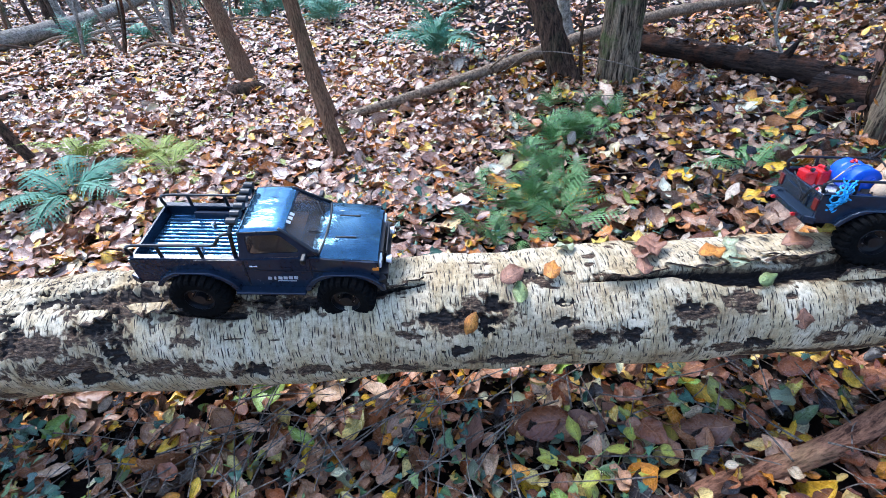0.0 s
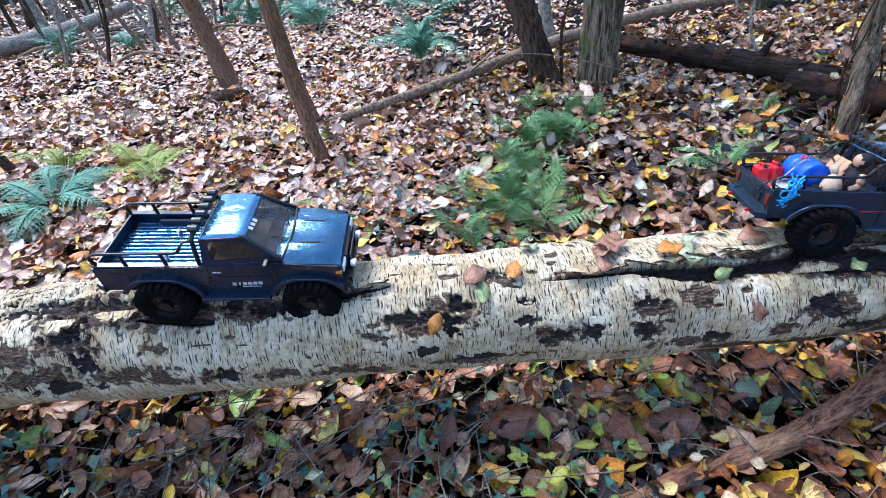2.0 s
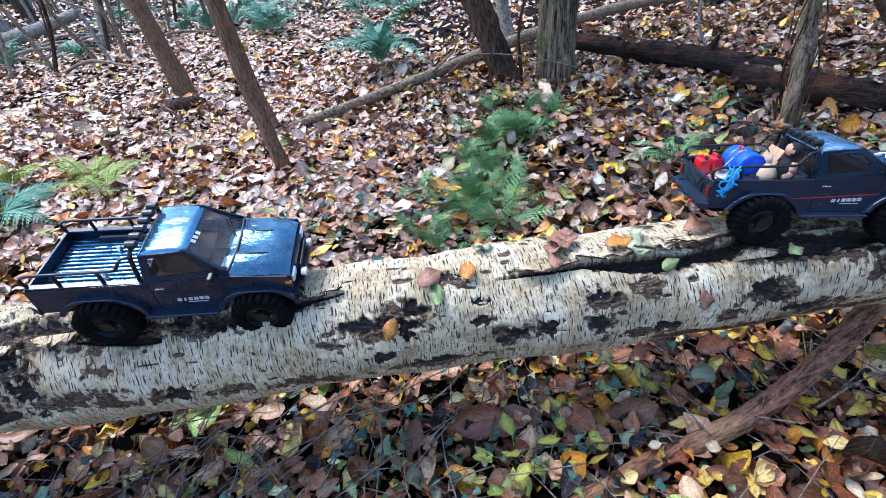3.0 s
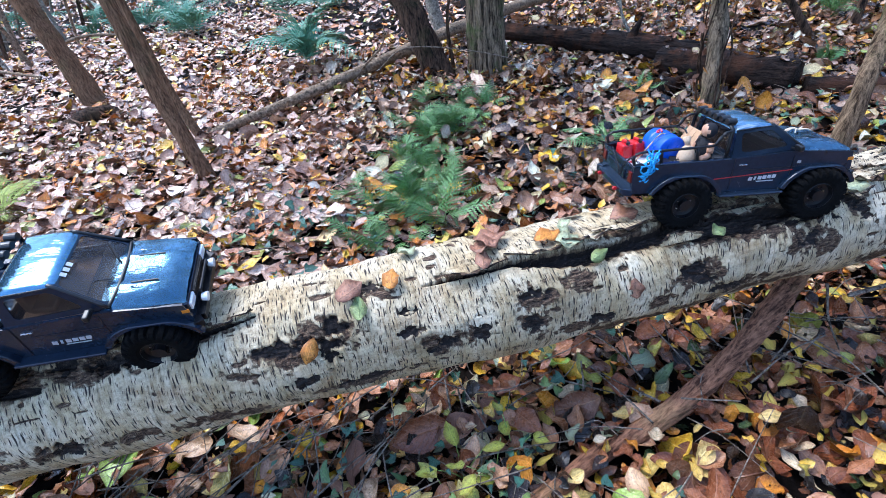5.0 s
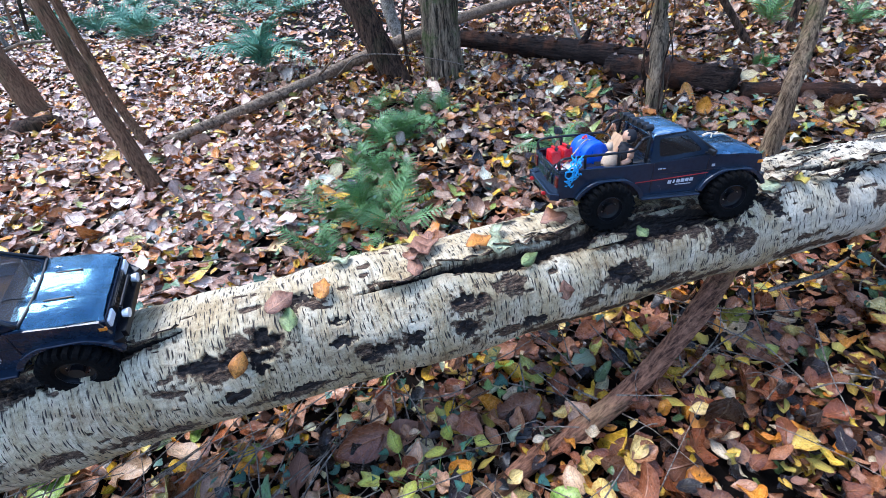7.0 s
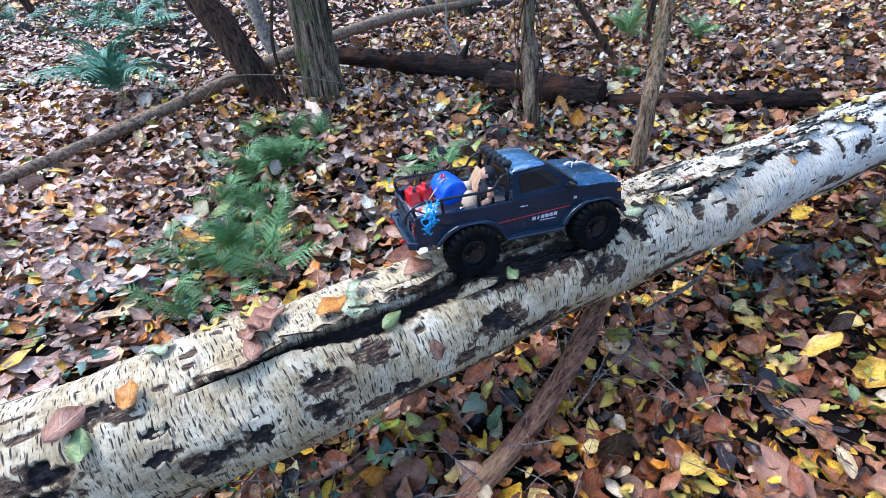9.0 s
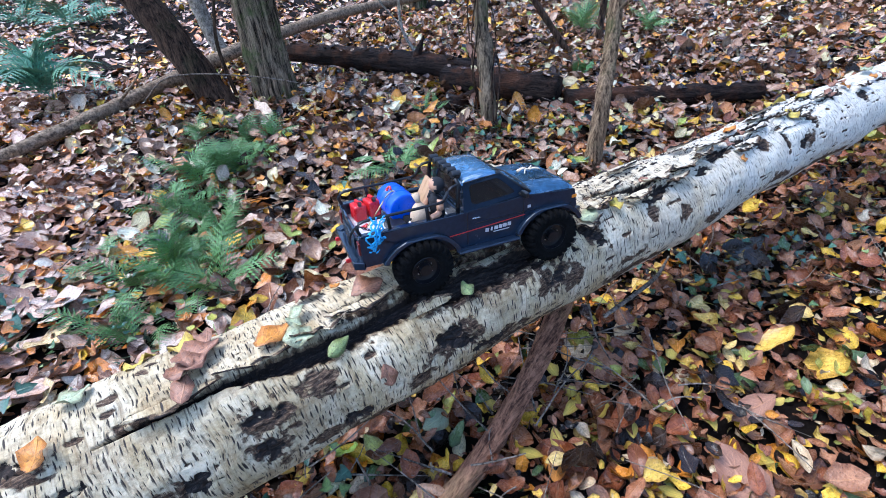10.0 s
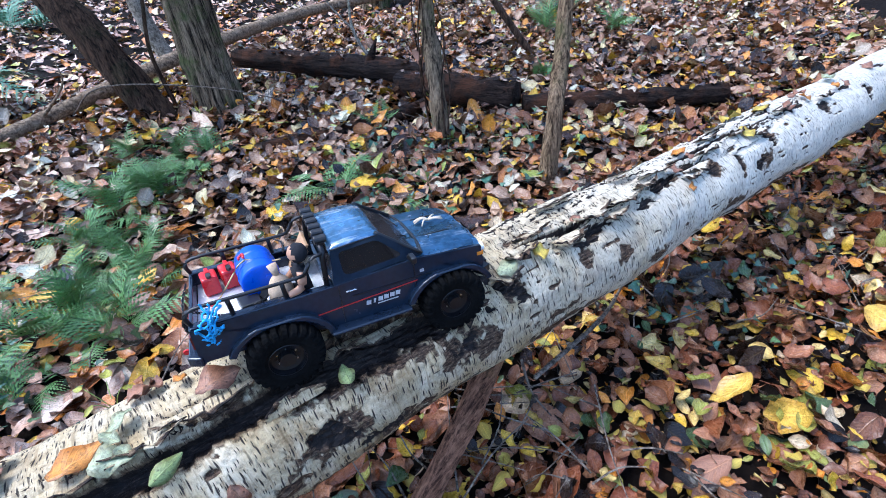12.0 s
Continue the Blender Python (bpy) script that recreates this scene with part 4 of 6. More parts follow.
def make_truck(m, label, cargo):
    """A one-tenth scale pickup; the origin is at the middle of the rear axle, x ahead."""
    truck = thing("toy_truck", m, label, "toy truck", "radio-controlled trucks on the log")
    W, WB = 0.090, 0.285
    top_paint = dusty_sheen_paint if cargo else sky_sheen_paint
    outline = ([(-0.112, 0.040), (-0.112, 0.114), (0.092, 0.118), (0.228, 0.128), (0.345, 0.116), (0.352, 0.075), (0.350, 0.050), (0.343, 0.048)]
               + [(x, z) for x, z in arc(WB, 0.010, 0.072, 33, 166)] + [(0.222, 0.028), (0.064, 0.028)] + arc(0.0, 0.008, 0.072, 16, 154) + [(-0.060, 0.040)])
    for s in (-1, 1):
        bm = bmesh.new()
        prism(bm, outline, s * (W - 0.005), s * W)
        bmesh.ops.triangulate(bm, faces=[f for f in bm.faces if len(f.verts) > 4])
        part("side_panel", bm, paint, truck)
        bm = bmesh.new()
        box(bm, (0.19, s * (W + 0.0007), 0.086), (0.150, 0.001, 0.0012))
        box(bm, (0.098, s * (W + 0.0007), 0.074), (0.0012, 0.001, 0.085))
        box(bm, (0.222, s * (W + 0.0007), 0.078), (0.0012, 0.001, 0.08))
        part("door_seam", bm, black_plastic, truck)
        bm = bmesh.new()
        box(bm, (0.116, s * (W + 0.002), 0.101), (0.017, 0.003, 0.003))
        part("door_handle", bm, chrome, truck, "bright door handle", bevel=0.001)
        bm = bmesh.new()
        box(bm, (0.140, s * (W + 0.008), 0.024), (0.135, 0.022, 0.007))
        part("rock_slider", bm, paint, truck, "painted rocker step", bevel=0.002)
        for cx, lo, hi in ((0.0, 10, 158), (WB, 18, 166)):
            bm = bmesh.new()
            out_, in_ = arc(cx, 0.009, 0.083, lo, hi, 17), arc(cx, 0.009, 0.072, lo, hi, 17)
            out_ = [(x, min(z, 0.086)) for x, z in out_]
            prism(bm, out_ + in_[::-1], s * (W - 0.002), s * (W + 0.012))
            part("fender_flare", bm, paint, truck, bevel=0.002)
        if cargo:
            bm = bmesh.new()
            box(bm, (0.140, s * (W + 0.0008), 0.0715), (0.172, 0.001, 0.0022), Matrix.Rotation(radians(-4), 4, "Y"))
            part("stripe", bm, red_stripe, truck, "thin red side stripe")
            bm = bmesh.new()
            box(bm, (0.235, s * (W + 0.001), 0.098), (0.007, 0.001, 0.007))
            part("badge", bm, silver, truck)
        bm = bmesh.new()
        for k, w in enumerate((0.007, 0.003, 0.007, 0.007, 0.007, 0.007)):
            box(bm, (0.140 + 0.0100 * k, s * (W + 0.0012), 0.0600 + 0.0006 * k), (w + 0.0006, 0.001, 0.0095), Matrix.Rotation(0.12, 4, "Y"))
        box(bm, (0.172, s * (W + 0.0012), 0.0515), (0.036, 0.001, 0.0022))
        part("lettering", bm, silver, truck, "worn silver lettering bars")
        bm = bmesh.new()
        box(bm, (0.217, s * (W + 0.012), 0.140), (0.009, 0.020, 0.014))
        box(bm, (0.216, s * (W - 0.002), 0.134), (0.006, 0.020, 0.005))
        part("mirror", bm, black_plastic, truck, "black door mirror", bevel=0.002)
    # tailgate, bed walls and floor
    bm = bmesh.new()
    box(bm, (-0.110, 0, 0.077), (0.006, 2 * W - 0.012, 0.072))
    box(bm, (-0.1145, 0, 0.080), (0.003, 0.10, 0.03))
    part("tailgate", bm, paint, truck, bevel=0.0015)
    bm = bmesh.new()
    box(bm, (0.088, 0, 0.092), (0.006, 2 * W - 0.012, 0.050))
    part("bed_front", bm, paint, truck)
    bm = bmesh.new()
    box(bm, (-0.010, 0, 0.082), (0.192, 2 * W - 0.012, 0.004))
    if cargo:
        for k in range(22):
            for n in range(18):
                box(bm, (-0.096 + 0.0083 * k, -0.075 + 0.0088 * n, 0.0845), (0.005, 0.0012, 0.001), Matrix.Rotation(0.7 if (k + n) % 2 else -0.7, 4, "Z"))
        part("bed_floor", bm, tread_plate, truck, "bright aluminium tread plate")
    else:
        part("bed_floor", bm, sky_sheen_paint, truck, "glossy pickup bed floor with painted sky sheen")
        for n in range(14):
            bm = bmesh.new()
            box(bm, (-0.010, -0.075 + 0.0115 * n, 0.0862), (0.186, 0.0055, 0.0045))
            part("bed_rib", bm, sky_sheen_paint, truck, bevel=0.001)
    for s in (-1, 1):
        bm = bmesh.new()
        box(bm, (0, s * 0.074, 0.092), (0.105, 0.016, 0.026))
        part("wheel_arch", bm, paint, truck, bevel=0.006)
        bm = bmesh.new()
        box(bm, (-0.010, s * (W - 0.008), 0.1165), (0.200, 0.014, 0.004))
        part("bed_edge", bm, paint, truck, bevel=0.0015)
    # bonnet and front
    bm = bmesh.new()
    rings = []
    for x, z, w in ((0.226, 0.134, 0.086), (0.25, 0.136, 0.087), (0.30, 0.134, 0.086), (0.335, 0.129, 0.083), (0.349, 0.120, 0.079)):
        rings.append([bm.verts.new((x, w * q, z - (0.012 if abs(q) == 1 else 0.003 if abs(q) > 0.8 else 0) + (0.002 if 0.3 < abs(q) < 0.55 else 0))) for q in (-1, -0.94, -0.55, -0.5, -0.35, -0.3, 0, 0.3, 0.35, 0.5, 0.55, 0.94, 1)])
    for lo, hi in zip(rings, rings[1:]):
        for k in range(len(lo) - 1):
            bm.faces.new((lo[k], hi[k], hi[k + 1], lo[k + 1]))
    r = bmesh.ops.solidify(bm, geom=bm.faces[:], thickness=0.004)
    part("bonnet", bm, top_paint, truck, "dusty scuffed bonnet with painted sky sheen" if cargo else "glossy bonnet with painted sky sheen", smooth=True)
    for y in (-0.034, 0.034):
        bm = bmesh.new()
        box(bm, (0.285, y, 0.1372), (0.042, 0.003, 0.003))
        part("bonnet_vent", bm, black_plastic, truck, bevel=0.001)
    for y in (-0.045, 0.045):
        bm = bmesh.new()
        cyl(bm, (0.268, y, 0.134), (0.268, y, 0.143), 0.0016, segs=8)
        cyl(bm, (0.262, y, 0.142), (0.274, y, 0.142), 0.0009, segs=6)
        part("body_pin", bm, chrome, truck)
    bm = bmesh.new()
    box(bm, (0.346, 0, 0.085), (0.010, 2 * W - 0.012, 0.050))
    part("nose", bm, paint, truck, bevel=0.002)
    bm = bmesh.new()
    box(bm, (0.352, 0, 0.094), (0.004, 0.092, 0.022))
    for k in range(5):
        box(bm, (0.3545, 0, 0.086 + 0.004 * k), (0.002, 0.09, 0.0015))
    part("grille", bm, black_plastic, truck)
    for s in (-1, 1):
        bm = bmesh.new()
        box(bm, (0.3525, s * 0.064, 0.095), (0.005, 0.030, 0.020))
        part("headlight", bm, lamp_white, truck, "clear square headlight", bevel=0.002)
        bm = bmesh.new()
        box(bm, (0.345, s * (W - 0.001), 0.096), (0.012, 0.004, 0.009))
        part("indicator", bm, amber, truck, "amber corner lamp", bevel=0.001)
        bm = bmesh.new()
        box(bm, (-0.1135, s * 0.078, 0.085), (0.004, 0.016, 0.030))
        part("tail_light", bm, red_lens, truck, "red tail light", bevel=0.001)
    bm = bmesh.new()
    box(bm, (0.358, 0, 0.052), (0.016, 0.150, 0.020))
    for s in (-1, 1):
        box(bm, (0.350, s * 0.083, 0.052), (0.022, 0.024, 0.018), Matrix.Rotation(-0.5 * s, 4, "Z"))
        cyl(bm, (0.355, s * 0.040, 0.045), (0.362, s * 0.040, 0.095), 0.003, segs=8)
    cyl(bm, (0.362, -0.04, 0.095), (0.362, 0.04, 0.095), 0.003, segs=8)
    part("front_bumper", bm, black_metal, truck, "black steel front bumper with hoop", bevel=0.002)
    for s in (-1, 1):
        bm = bmesh.new()
        cyl(bm, (0.362, s * 0.045, 0.078), (0.372, s * 0.045, 0.078), 0.008, 0.010, segs=16)
        part("spot_lamp", bm, lamp_white, truck, "small round spot lamp")
    bm = bmesh.new()
    box(bm, (-0.120, 0, 0.043), (0.016, 0.150, 0.016))
    for s in (-1, 1):
        box(bm, (-0.115, s * 0.080, 0.045), (0.022, 0.020, 0.020), Matrix.Rotation(0.5 * s, 4, "Z"))
    part("rear_bumper", bm, paint, truck, bevel=0.002)
    for s in (-1, 1):
        bm = bmesh.new()
        bmesh.ops.create_cone(bm, segments=10, radius1=0.005, radius2=0.005, depth=0.004, cap_ends=True, matrix=Matrix.Translation((-0.132, s * 0.05, 0.041)) @ Matrix.Rotation(radians(90), 4, "X"))
        part("tow_shackle", bm, red_plastic, truck, "small red tow shackle")
    # cab: pillars, roof and windows with rounded corners
    low = [(0.092, -0.086, 0.118), (0.240, -0.084, 0.131), (0.240, 0.084, 0.131), (0.092, 0.086, 0.118)]
    top = [(0.098, -0.072, 0.187), (0.176, -0.070, 0.192), (0.176, 0.070, 0.192), (0.098, 0.072, 0.187)]
    lv, tv = [Vector(p) for p in low], [Vector(p) for p in top]
    panes = []
    bm = bmesh.new()
    for k, (bottom, upper, rear, fore) in enumerate(((0.16, 0.14, 0.13, 0.15), (0.05, 0.10, 0.055, 0.055), (0.16, 0.14, 0.15, 0.13), (0.15, 0.15, 0.12, 0.12))):
        a, c, d, e = lv[k], lv[(k + 1) % 4], tv[(k + 1) % 4], tv[k]
        pane = []
        for u0, v0, start in ((rear, bottom, 180), (1 - fore, bottom, 270), (1 - fore, 1 - upper, 0), (rear, 1 - upper, 90)):
            ru, rv_ = (0.05 if k % 2 else 0.08), 0.13
            cu, cv = u0 + (ru if u0 < 0.5 else -ru), v0 + (rv_ if v0 < 0.5 else -rv_)
            for n in range(5):
                ang = radians(start + 22.5 * n)
                u, w = cu + ru * math.cos(ang), cv + rv_ * math.sin(ang)
                pane.append((a * (1 - u) + c * u) * (1 - w) + (e * (1 - u) + d * u) * w)
        panes.append(pane)
        ov, iv = [bm.verts.new(q) for q in (a, c, d, e)], [bm.verts.new(q) for q in pane]
        for n in range(4):
            for j in range(4):
                bm.faces.new((ov[n], iv[n * 5 + j + 1], iv[n * 5 + j]))
            bm.faces.new((ov[n], ov[(n + 1) % 4], iv[(n * 5 + 5) % 20], iv[n * 5 + 4]))
    bmesh.ops.remove_doubles(bm, verts=bm.verts[:], dist=0.0005)
    bmesh.ops.recalc_face_normals(bm, faces=bm.faces[:])
    bmesh.ops.solidify(bm, geom=bm.faces[:], thickness=0.003)
    part("cab", bm, paint, truck, "glossy navy cab with pillars")
    bm = bmesh.new()
    rv = []
    for x, z, w in ((0.0955, 0.184, 0.0735), (0.0965, 0.1895, 0.0725), (0.104, 0.1945, 0.0715), (0.125, 0.1975, 0.0715), (0.150, 0.1985, 0.0710), (0.168, 0.1970, 0.0700), (0.177, 0.1938, 0.0690), (0.180, 0.1895, 0.0680)):
        rv.append([bm.verts.new((x, w * q, z - 0.0018 * (q / 0.88) ** 2 - (0.0075 if abs(q) == 1 else 0.0025 if abs(q) > 0.94 else 0))) for q in (-1, -0.97, -0.88, -0.6, -0.2, 0.2, 0.6, 0.88, 0.97, 1)])
    for lo, hi in zip(rv, rv[1:]):
        for k in range(9):
            bm.faces.new((lo[k], hi[k], hi[k + 1], lo[k + 1]))
    part("roof", bm, top_paint, truck, "scuffed dusty roof skin with painted sky sheen" if cargo else "glossy roof skin with painted sky sheen", smooth=True)
    bm = bmesh.new()
    for s in (-1, 1):
        tube(bm, smooth_line([(0.1715, s * 0.066, 0.1955), (0.205, s * 0.0735, 0.165), (0.239, s * 0.0835, 0.134)], 4), [0.0032, 0.0034], 8)
    tube(bm, smooth_line([(0.240, -0.083, 0.1335), (0.246, -0.04, 0.1365), (0.247, 0, 0.137), (0.246, 0.04, 0.1365), (0.240, 0.083, 0.1335)], 4), [0.0026, 0.0026], 8)
    part("screen_trim", bm, black_plastic, truck, smooth=True)
    for s in (-1, 1):
        bar("drip_rail", [[(0.098, s * 0.0728, 0.186), (0.14, s * 0.0722, 0.1895), (0.174, s * 0.071, 0.1915)]], 0.0016, truck)
        bar("wiper", [[(0.236, s * 0.022, 0.138), (0.222, s * 0.040 + 0.01, 0.1505), (0.216, s * 0.05 + 0.012, 0.1565)]], 0.0012, truck)
    for name, pane in zip(("side_window", "windscreen", "side_window", "rear_window"), panes):
        bm = bmesh.new()
        mid = sum(pane, Vector()) / len(pane)
        bm.faces.new([bm.verts.new(mid + (q - mid) * 1.03 + (Vector((0.14, 0, 0.15)) - mid).normalized() * 0.0012) for q in pane])
        bm.normal_update()
        bmesh.ops.solidify(bm, geom=bm.faces[:], thickness=0.0012)
        part(name, bm, screen_mat if name == "windscreen" else glass_mat, truck, "tinted clear-plastic window")
    if not cargo:
        bm = bmesh.new()
        for k in range(3):
            box(bm, (0.1835 + 0.001 * k, -0.038 + 0.012 * k, 0.1865), (0.009, 0.008, 0.001), Matrix.Rotation(radians(40), 4, "Y"))
        part("screen_decal", bm, silver, truck, "pale decal bars on the windscreen")
    bm = bmesh.new()
    box(bm, (0.160, 0, 0.098), (0.125, 2 * W - 0.014, 0.006))
    for s in (-1, 1):
        box(bm, (0.135, s * 0.038, 0.118), (0.035, 0.040, 0.014)), box(bm, (0.117, s * 0.038, 0.142), (0.010, 0.040, 0.050))
    part("seats", bm, crate_wood if not cargo else doll_cloth, truck, bevel=0.003)
    bm = bmesh.new()
    box(bm, (0.213, 0, 0.122), (0.030, 2 * W - 0.024, 0.020))
    part("dashboard", bm, black_plastic, truck, bevel=0.003)
    # roll bar with lamp row, side rails
    zt = 0.196
    bar("roll_bar", [[(0.083, s * 0.078, 0.118), (0.085, s * 0.076, 0.165), (0.087, s * 0.066, zt), (0.087, 0, zt)] for s in (-1, 1)], 0.0042, truck)
    for s in (-1, 1):
        bar("bed_rail", [[(-0.108, s * 0.079, 0.117), (-0.112, s * 0.080, 0.136), (-0.100, s * 0.080, 0.149), (-0.04, s * 0.080, 0.151), (0.045, s * 0.080, 0.153), (0.056, s * 0.080, 0.160), (0.068, s * 0.078, 0.182), (0.085, s * 0.076, 0.187)],
                         [(-0.055, s * 0.080, 0.150), (-0.053, s * 0.080, 0.117)], [(0.02, s * 0.080, 0.152), (0.022, s * 0.080, 0.117)]], 0.0034, truck)
    bm = bmesh.new()
    box(bm, (0.090, 0, zt + 0.004), (0.008, 0.135, 0.005))
    part("light_bar", bm, black_metal, truck)
    for k in range(6):
        bm = bmesh.new()
        y = -0.0575 + 0.023 * k
        cyl(bm, (0.080, y, zt + 0.0095), (0.098, y, zt + 0.0095), 0.0082, segs=16)
        box(bm, (0.089, y, zt + 0.004), (0.008, 0.006, 0.008))
        part("lamp", bm, black_plastic, truck, "round black lamp", bevel=0.001)
    # the shell sits low and narrow over the chassis
    for ob in truck.children:
        for v in ob.data.vertices:
            v.co.y, v.co.z = v.co.y * 0.945, shell(v.co.z)
    # running gear
    bm = bmesh.new()
    for s in (-1, 1):
        box(bm, (0.125, s * 0.028, 0.022), (0.420, 0.006, 0.012))
    box(bm, (0.14, 0, 0.020), (0.06, 0.05, 0.022))
    part("chassis", bm, black_metal, truck, "black ladder chassis", bevel=0.001)
    for x in (0.0, WB):
        bm = bmesh.new()
        cyl(bm, (x, -0.085, 0), (x, 0.085, 0), 0.007, segs=12)
        bmesh.ops.create_uvsphere(bm, u_segments=12, v_segments=8, radius=0.017, matrix=Matrix.Translation((x, 0.012, 0)))
        part("axle", bm, black_metal, truck, smooth=True)
        for s in (-1, 1):
            bm = bmesh.new()
            tube(bm, [Vector((x + (0.03 if x else -0.03) * 0.4, s * 0.045, 0.004)), Vector((x, s * 0.036, 0.075))], [0.005, 0.005], 10)
            part("damper", bm, chrome, truck, "bright shock absorber", smooth=True)
            bm = bmesh.new()
            d = 1 if x == 0 else -1
            tube(bm, [Vector((x, s * 0.05, -0.008)), Vector((x + d * 0.11, s * 0.03, 0.012))], [0.003, 0.003], 8)
            part("link_rod", bm, chrome, truck, smooth=True)
    bar("drive_shaft", [[(0.02, 0.008, 0.002), (0.12, 0, 0.016)], [(0.265, 0.008, 0.002), (0.16, 0, 0.016)]], 0.004, truck, chrome)
    for x in (0.0, WB):
        for s in (-1, 1):
            make_wheel(truck, (x, s * 0.088, 0), 0 if x == 0 else -3)
    return truck


T1 = pose(0.924, 0.854, 0.612, -6.3, 3.1, -13.0) @ Matrix.Scale(1.04, 4)
T2 = pose(-0.536, 0.918, 0.636, 8.8, 6.7, -2.5) @ Matrix.Scale(1.125, 4)
front_truck = make_truck(T1, "dusty navy toy pickup loaded with cargo, standing on the birch log", True)
rear_truck = make_truck(T2, "glossy navy toy pickup with empty ribbed bed, tilted on the log", False)


# ---- cargo in the front truck's bed ----
def in_bed(x, y, z, rx=0, ry=0, rz=0):
    return T1 @ pose(x, y, z, rx, ry, rz)


BED = shell(0.0855)
can = thing("fuel_can", in_bed(-0.082, 0.045, BED, 0, 0, 8), "small red toy fuel can standing in the truck bed", "fuel can", "red fuel cans")
bm = bmesh.new()
box(bm, (0, 0, 0.0165), (0.025, 0.032, 0.033))
part("body", bm, red_plastic, can, bevel=0.004)
bm = bmesh.new()
box(bm, (0, 0.002, 0.0375), (0.006, 0.016, 0.004)), box(bm, (0, -0.005, 0.0345), (0.006, 0.003, 0.005)), box(bm, (0, 0.009, 0.0345), (0.006, 0.003, 0.005))
part("handle", bm, red_plastic, can, bevel=0.001)
bm = bmesh.new()
cyl(bm, (0, -0.011, 0.032), (0, -0.014, 0.039), 0.004, segs=10)
part("cap", bm, black_plastic, can, "dark screw cap")
copy_thing(can, in_bed(-0.052, 0.052, BED, 0, 0, 12))
barrel = thing("barrel", in_bed(-0.008, 0.016, BED + 0.031, 0, 0, 4), "blue plastic toy barrel lying strapped in the truck bed", "barrel")
bm = bmesh.new()
lathe(bm, [(0.026, -0.039), (0.030, -0.037), (0.030, -0.016), (0.032, -0.014), (0.030, -0.011), (0.030, 0.011), (0.032, 0.014), (0.030, 0.016), (0.030, 0.037), (0.026, 0.039)], 36)
part("drum", bm, blue_plastic, barrel, smooth=True, bevel=0.001)
bm = bmesh.new()
cyl(bm, (0.012, -0.0385, 0.006), (0.012, -0.0415, 0.006), 0.005, segs=14)
part("bung", bm, blue_plastic, barrel)
sack = thing("sack", in_bed(0.018, -0.040, BED + 0.018), "small beige cloth sack tied with cord, leaning on a barrel", "sack")
bm = bmesh.new()
bmesh.ops.create_uvsphere(bm, u_segments=20, v_segments=14, radius=0.019)
for v in bm.verts:
    v.co.z *= 1.2 + 0.4 * max(0, v.co.z / 0.019)
    v.co += Vector((1, 1, 0)) * 0.0018 * noise.noise(v.co * 120)
part("bag", bm, sack_cloth, sack, smooth=True)
bm = bmesh.new()
cyl(bm, (0, 0, 0.027), (-0.004, 0.006, 0.046), 0.004, 0.008, segs=10)
part("tied_neck", bm, sack_cloth, sack, smooth=True)
bm = bmesh.new()
for centre, size, turn in (((0.052, -0.045, BED + 0.034), (0.022, 0.034, 0.048), (0, -8, 0)), ((0.020, -0.058, BED + 0.010), (0.070, 0.018, 0.018), (0, 0, 6)), ((0.018, -0.030, BED + 0.010), (0.070, 0.018, 0.018), (0, 0, -8))):
    vs = box(bm, (0, 0, 0), size)
    bmesh.ops.transform(bm, matrix=pose(*centre, *turn), verts=vs)
bmesh.ops.bevel(bm, geom=bm.edges[:], offset=0.006, segments=2, affect="EDGES")
clothes = bm
bmesh.ops.create_uvsphere(clothes, u_segments=16, v_segments=12, radius=0.0155, matrix=pose(0.054, -0.045, BED + 0.078))
for line in (((0.052, -0.064, BED + 0.056), (0.046, -0.072, BED + 0.034), (0.026, -0.078, BED + 0.030)), ((0.052, -0.026, BED + 0.056), (0.044, -0.018, BED + 0.034), (0.028, -0.016, BED + 0.020))):
    tube(clothes, smooth_line(line, 4), [0.0075, 0.0065, 0.005], 10)
doll = part("doll", clothes, doll_cloth, None, smooth=True)
doll.matrix_basis = T1
tagged(doll, "dark plastic doll seated in the toy truck bed", "doll")
doll.data.materials.append(doll_skin)
for f in doll.data.polygons:
    c0 = f.center
    if abs(c0.y + 0.045) > 0.021 and c0.z > BED + 0.022 and c0.x < 0.056 or c0.z > BED + 0.068 and c0.x < 0.046:
        f.material_index = 1
board = thing("wooden_crate", in_bed(0.044, 0.040, BED, 0, 30, 0), "small pale wooden crate lid leaning against the roll bar", "crate")
for k in range(3):
    bm = bmesh.new()
    box(bm, (0, -0.018 + 0.0185 * k, 0.032), (0.005, 0.0175, 0.064))
    part("plank", bm, crate_wood, board, bevel=0.0008)
bm = bmesh.new()
box(bm, (0.004, 0, 0.022), (0.004, 0.054, 0.006)), box(bm, (0.004, 0, 0.050), (0.004, 0.054, 0.006))
part("batten", bm, crate_wood, board)
case = thing("tool_case", in_bed(-0.030, -0.030, BED, 0, 0, 10), "low black plastic case in the truck bed", "case")
bm = bmesh.new()
box(bm, (0, 0, 0.008), (0.030, 0.040, 0.016))
part("shell", bm, black_plastic, case, bevel=0.002)


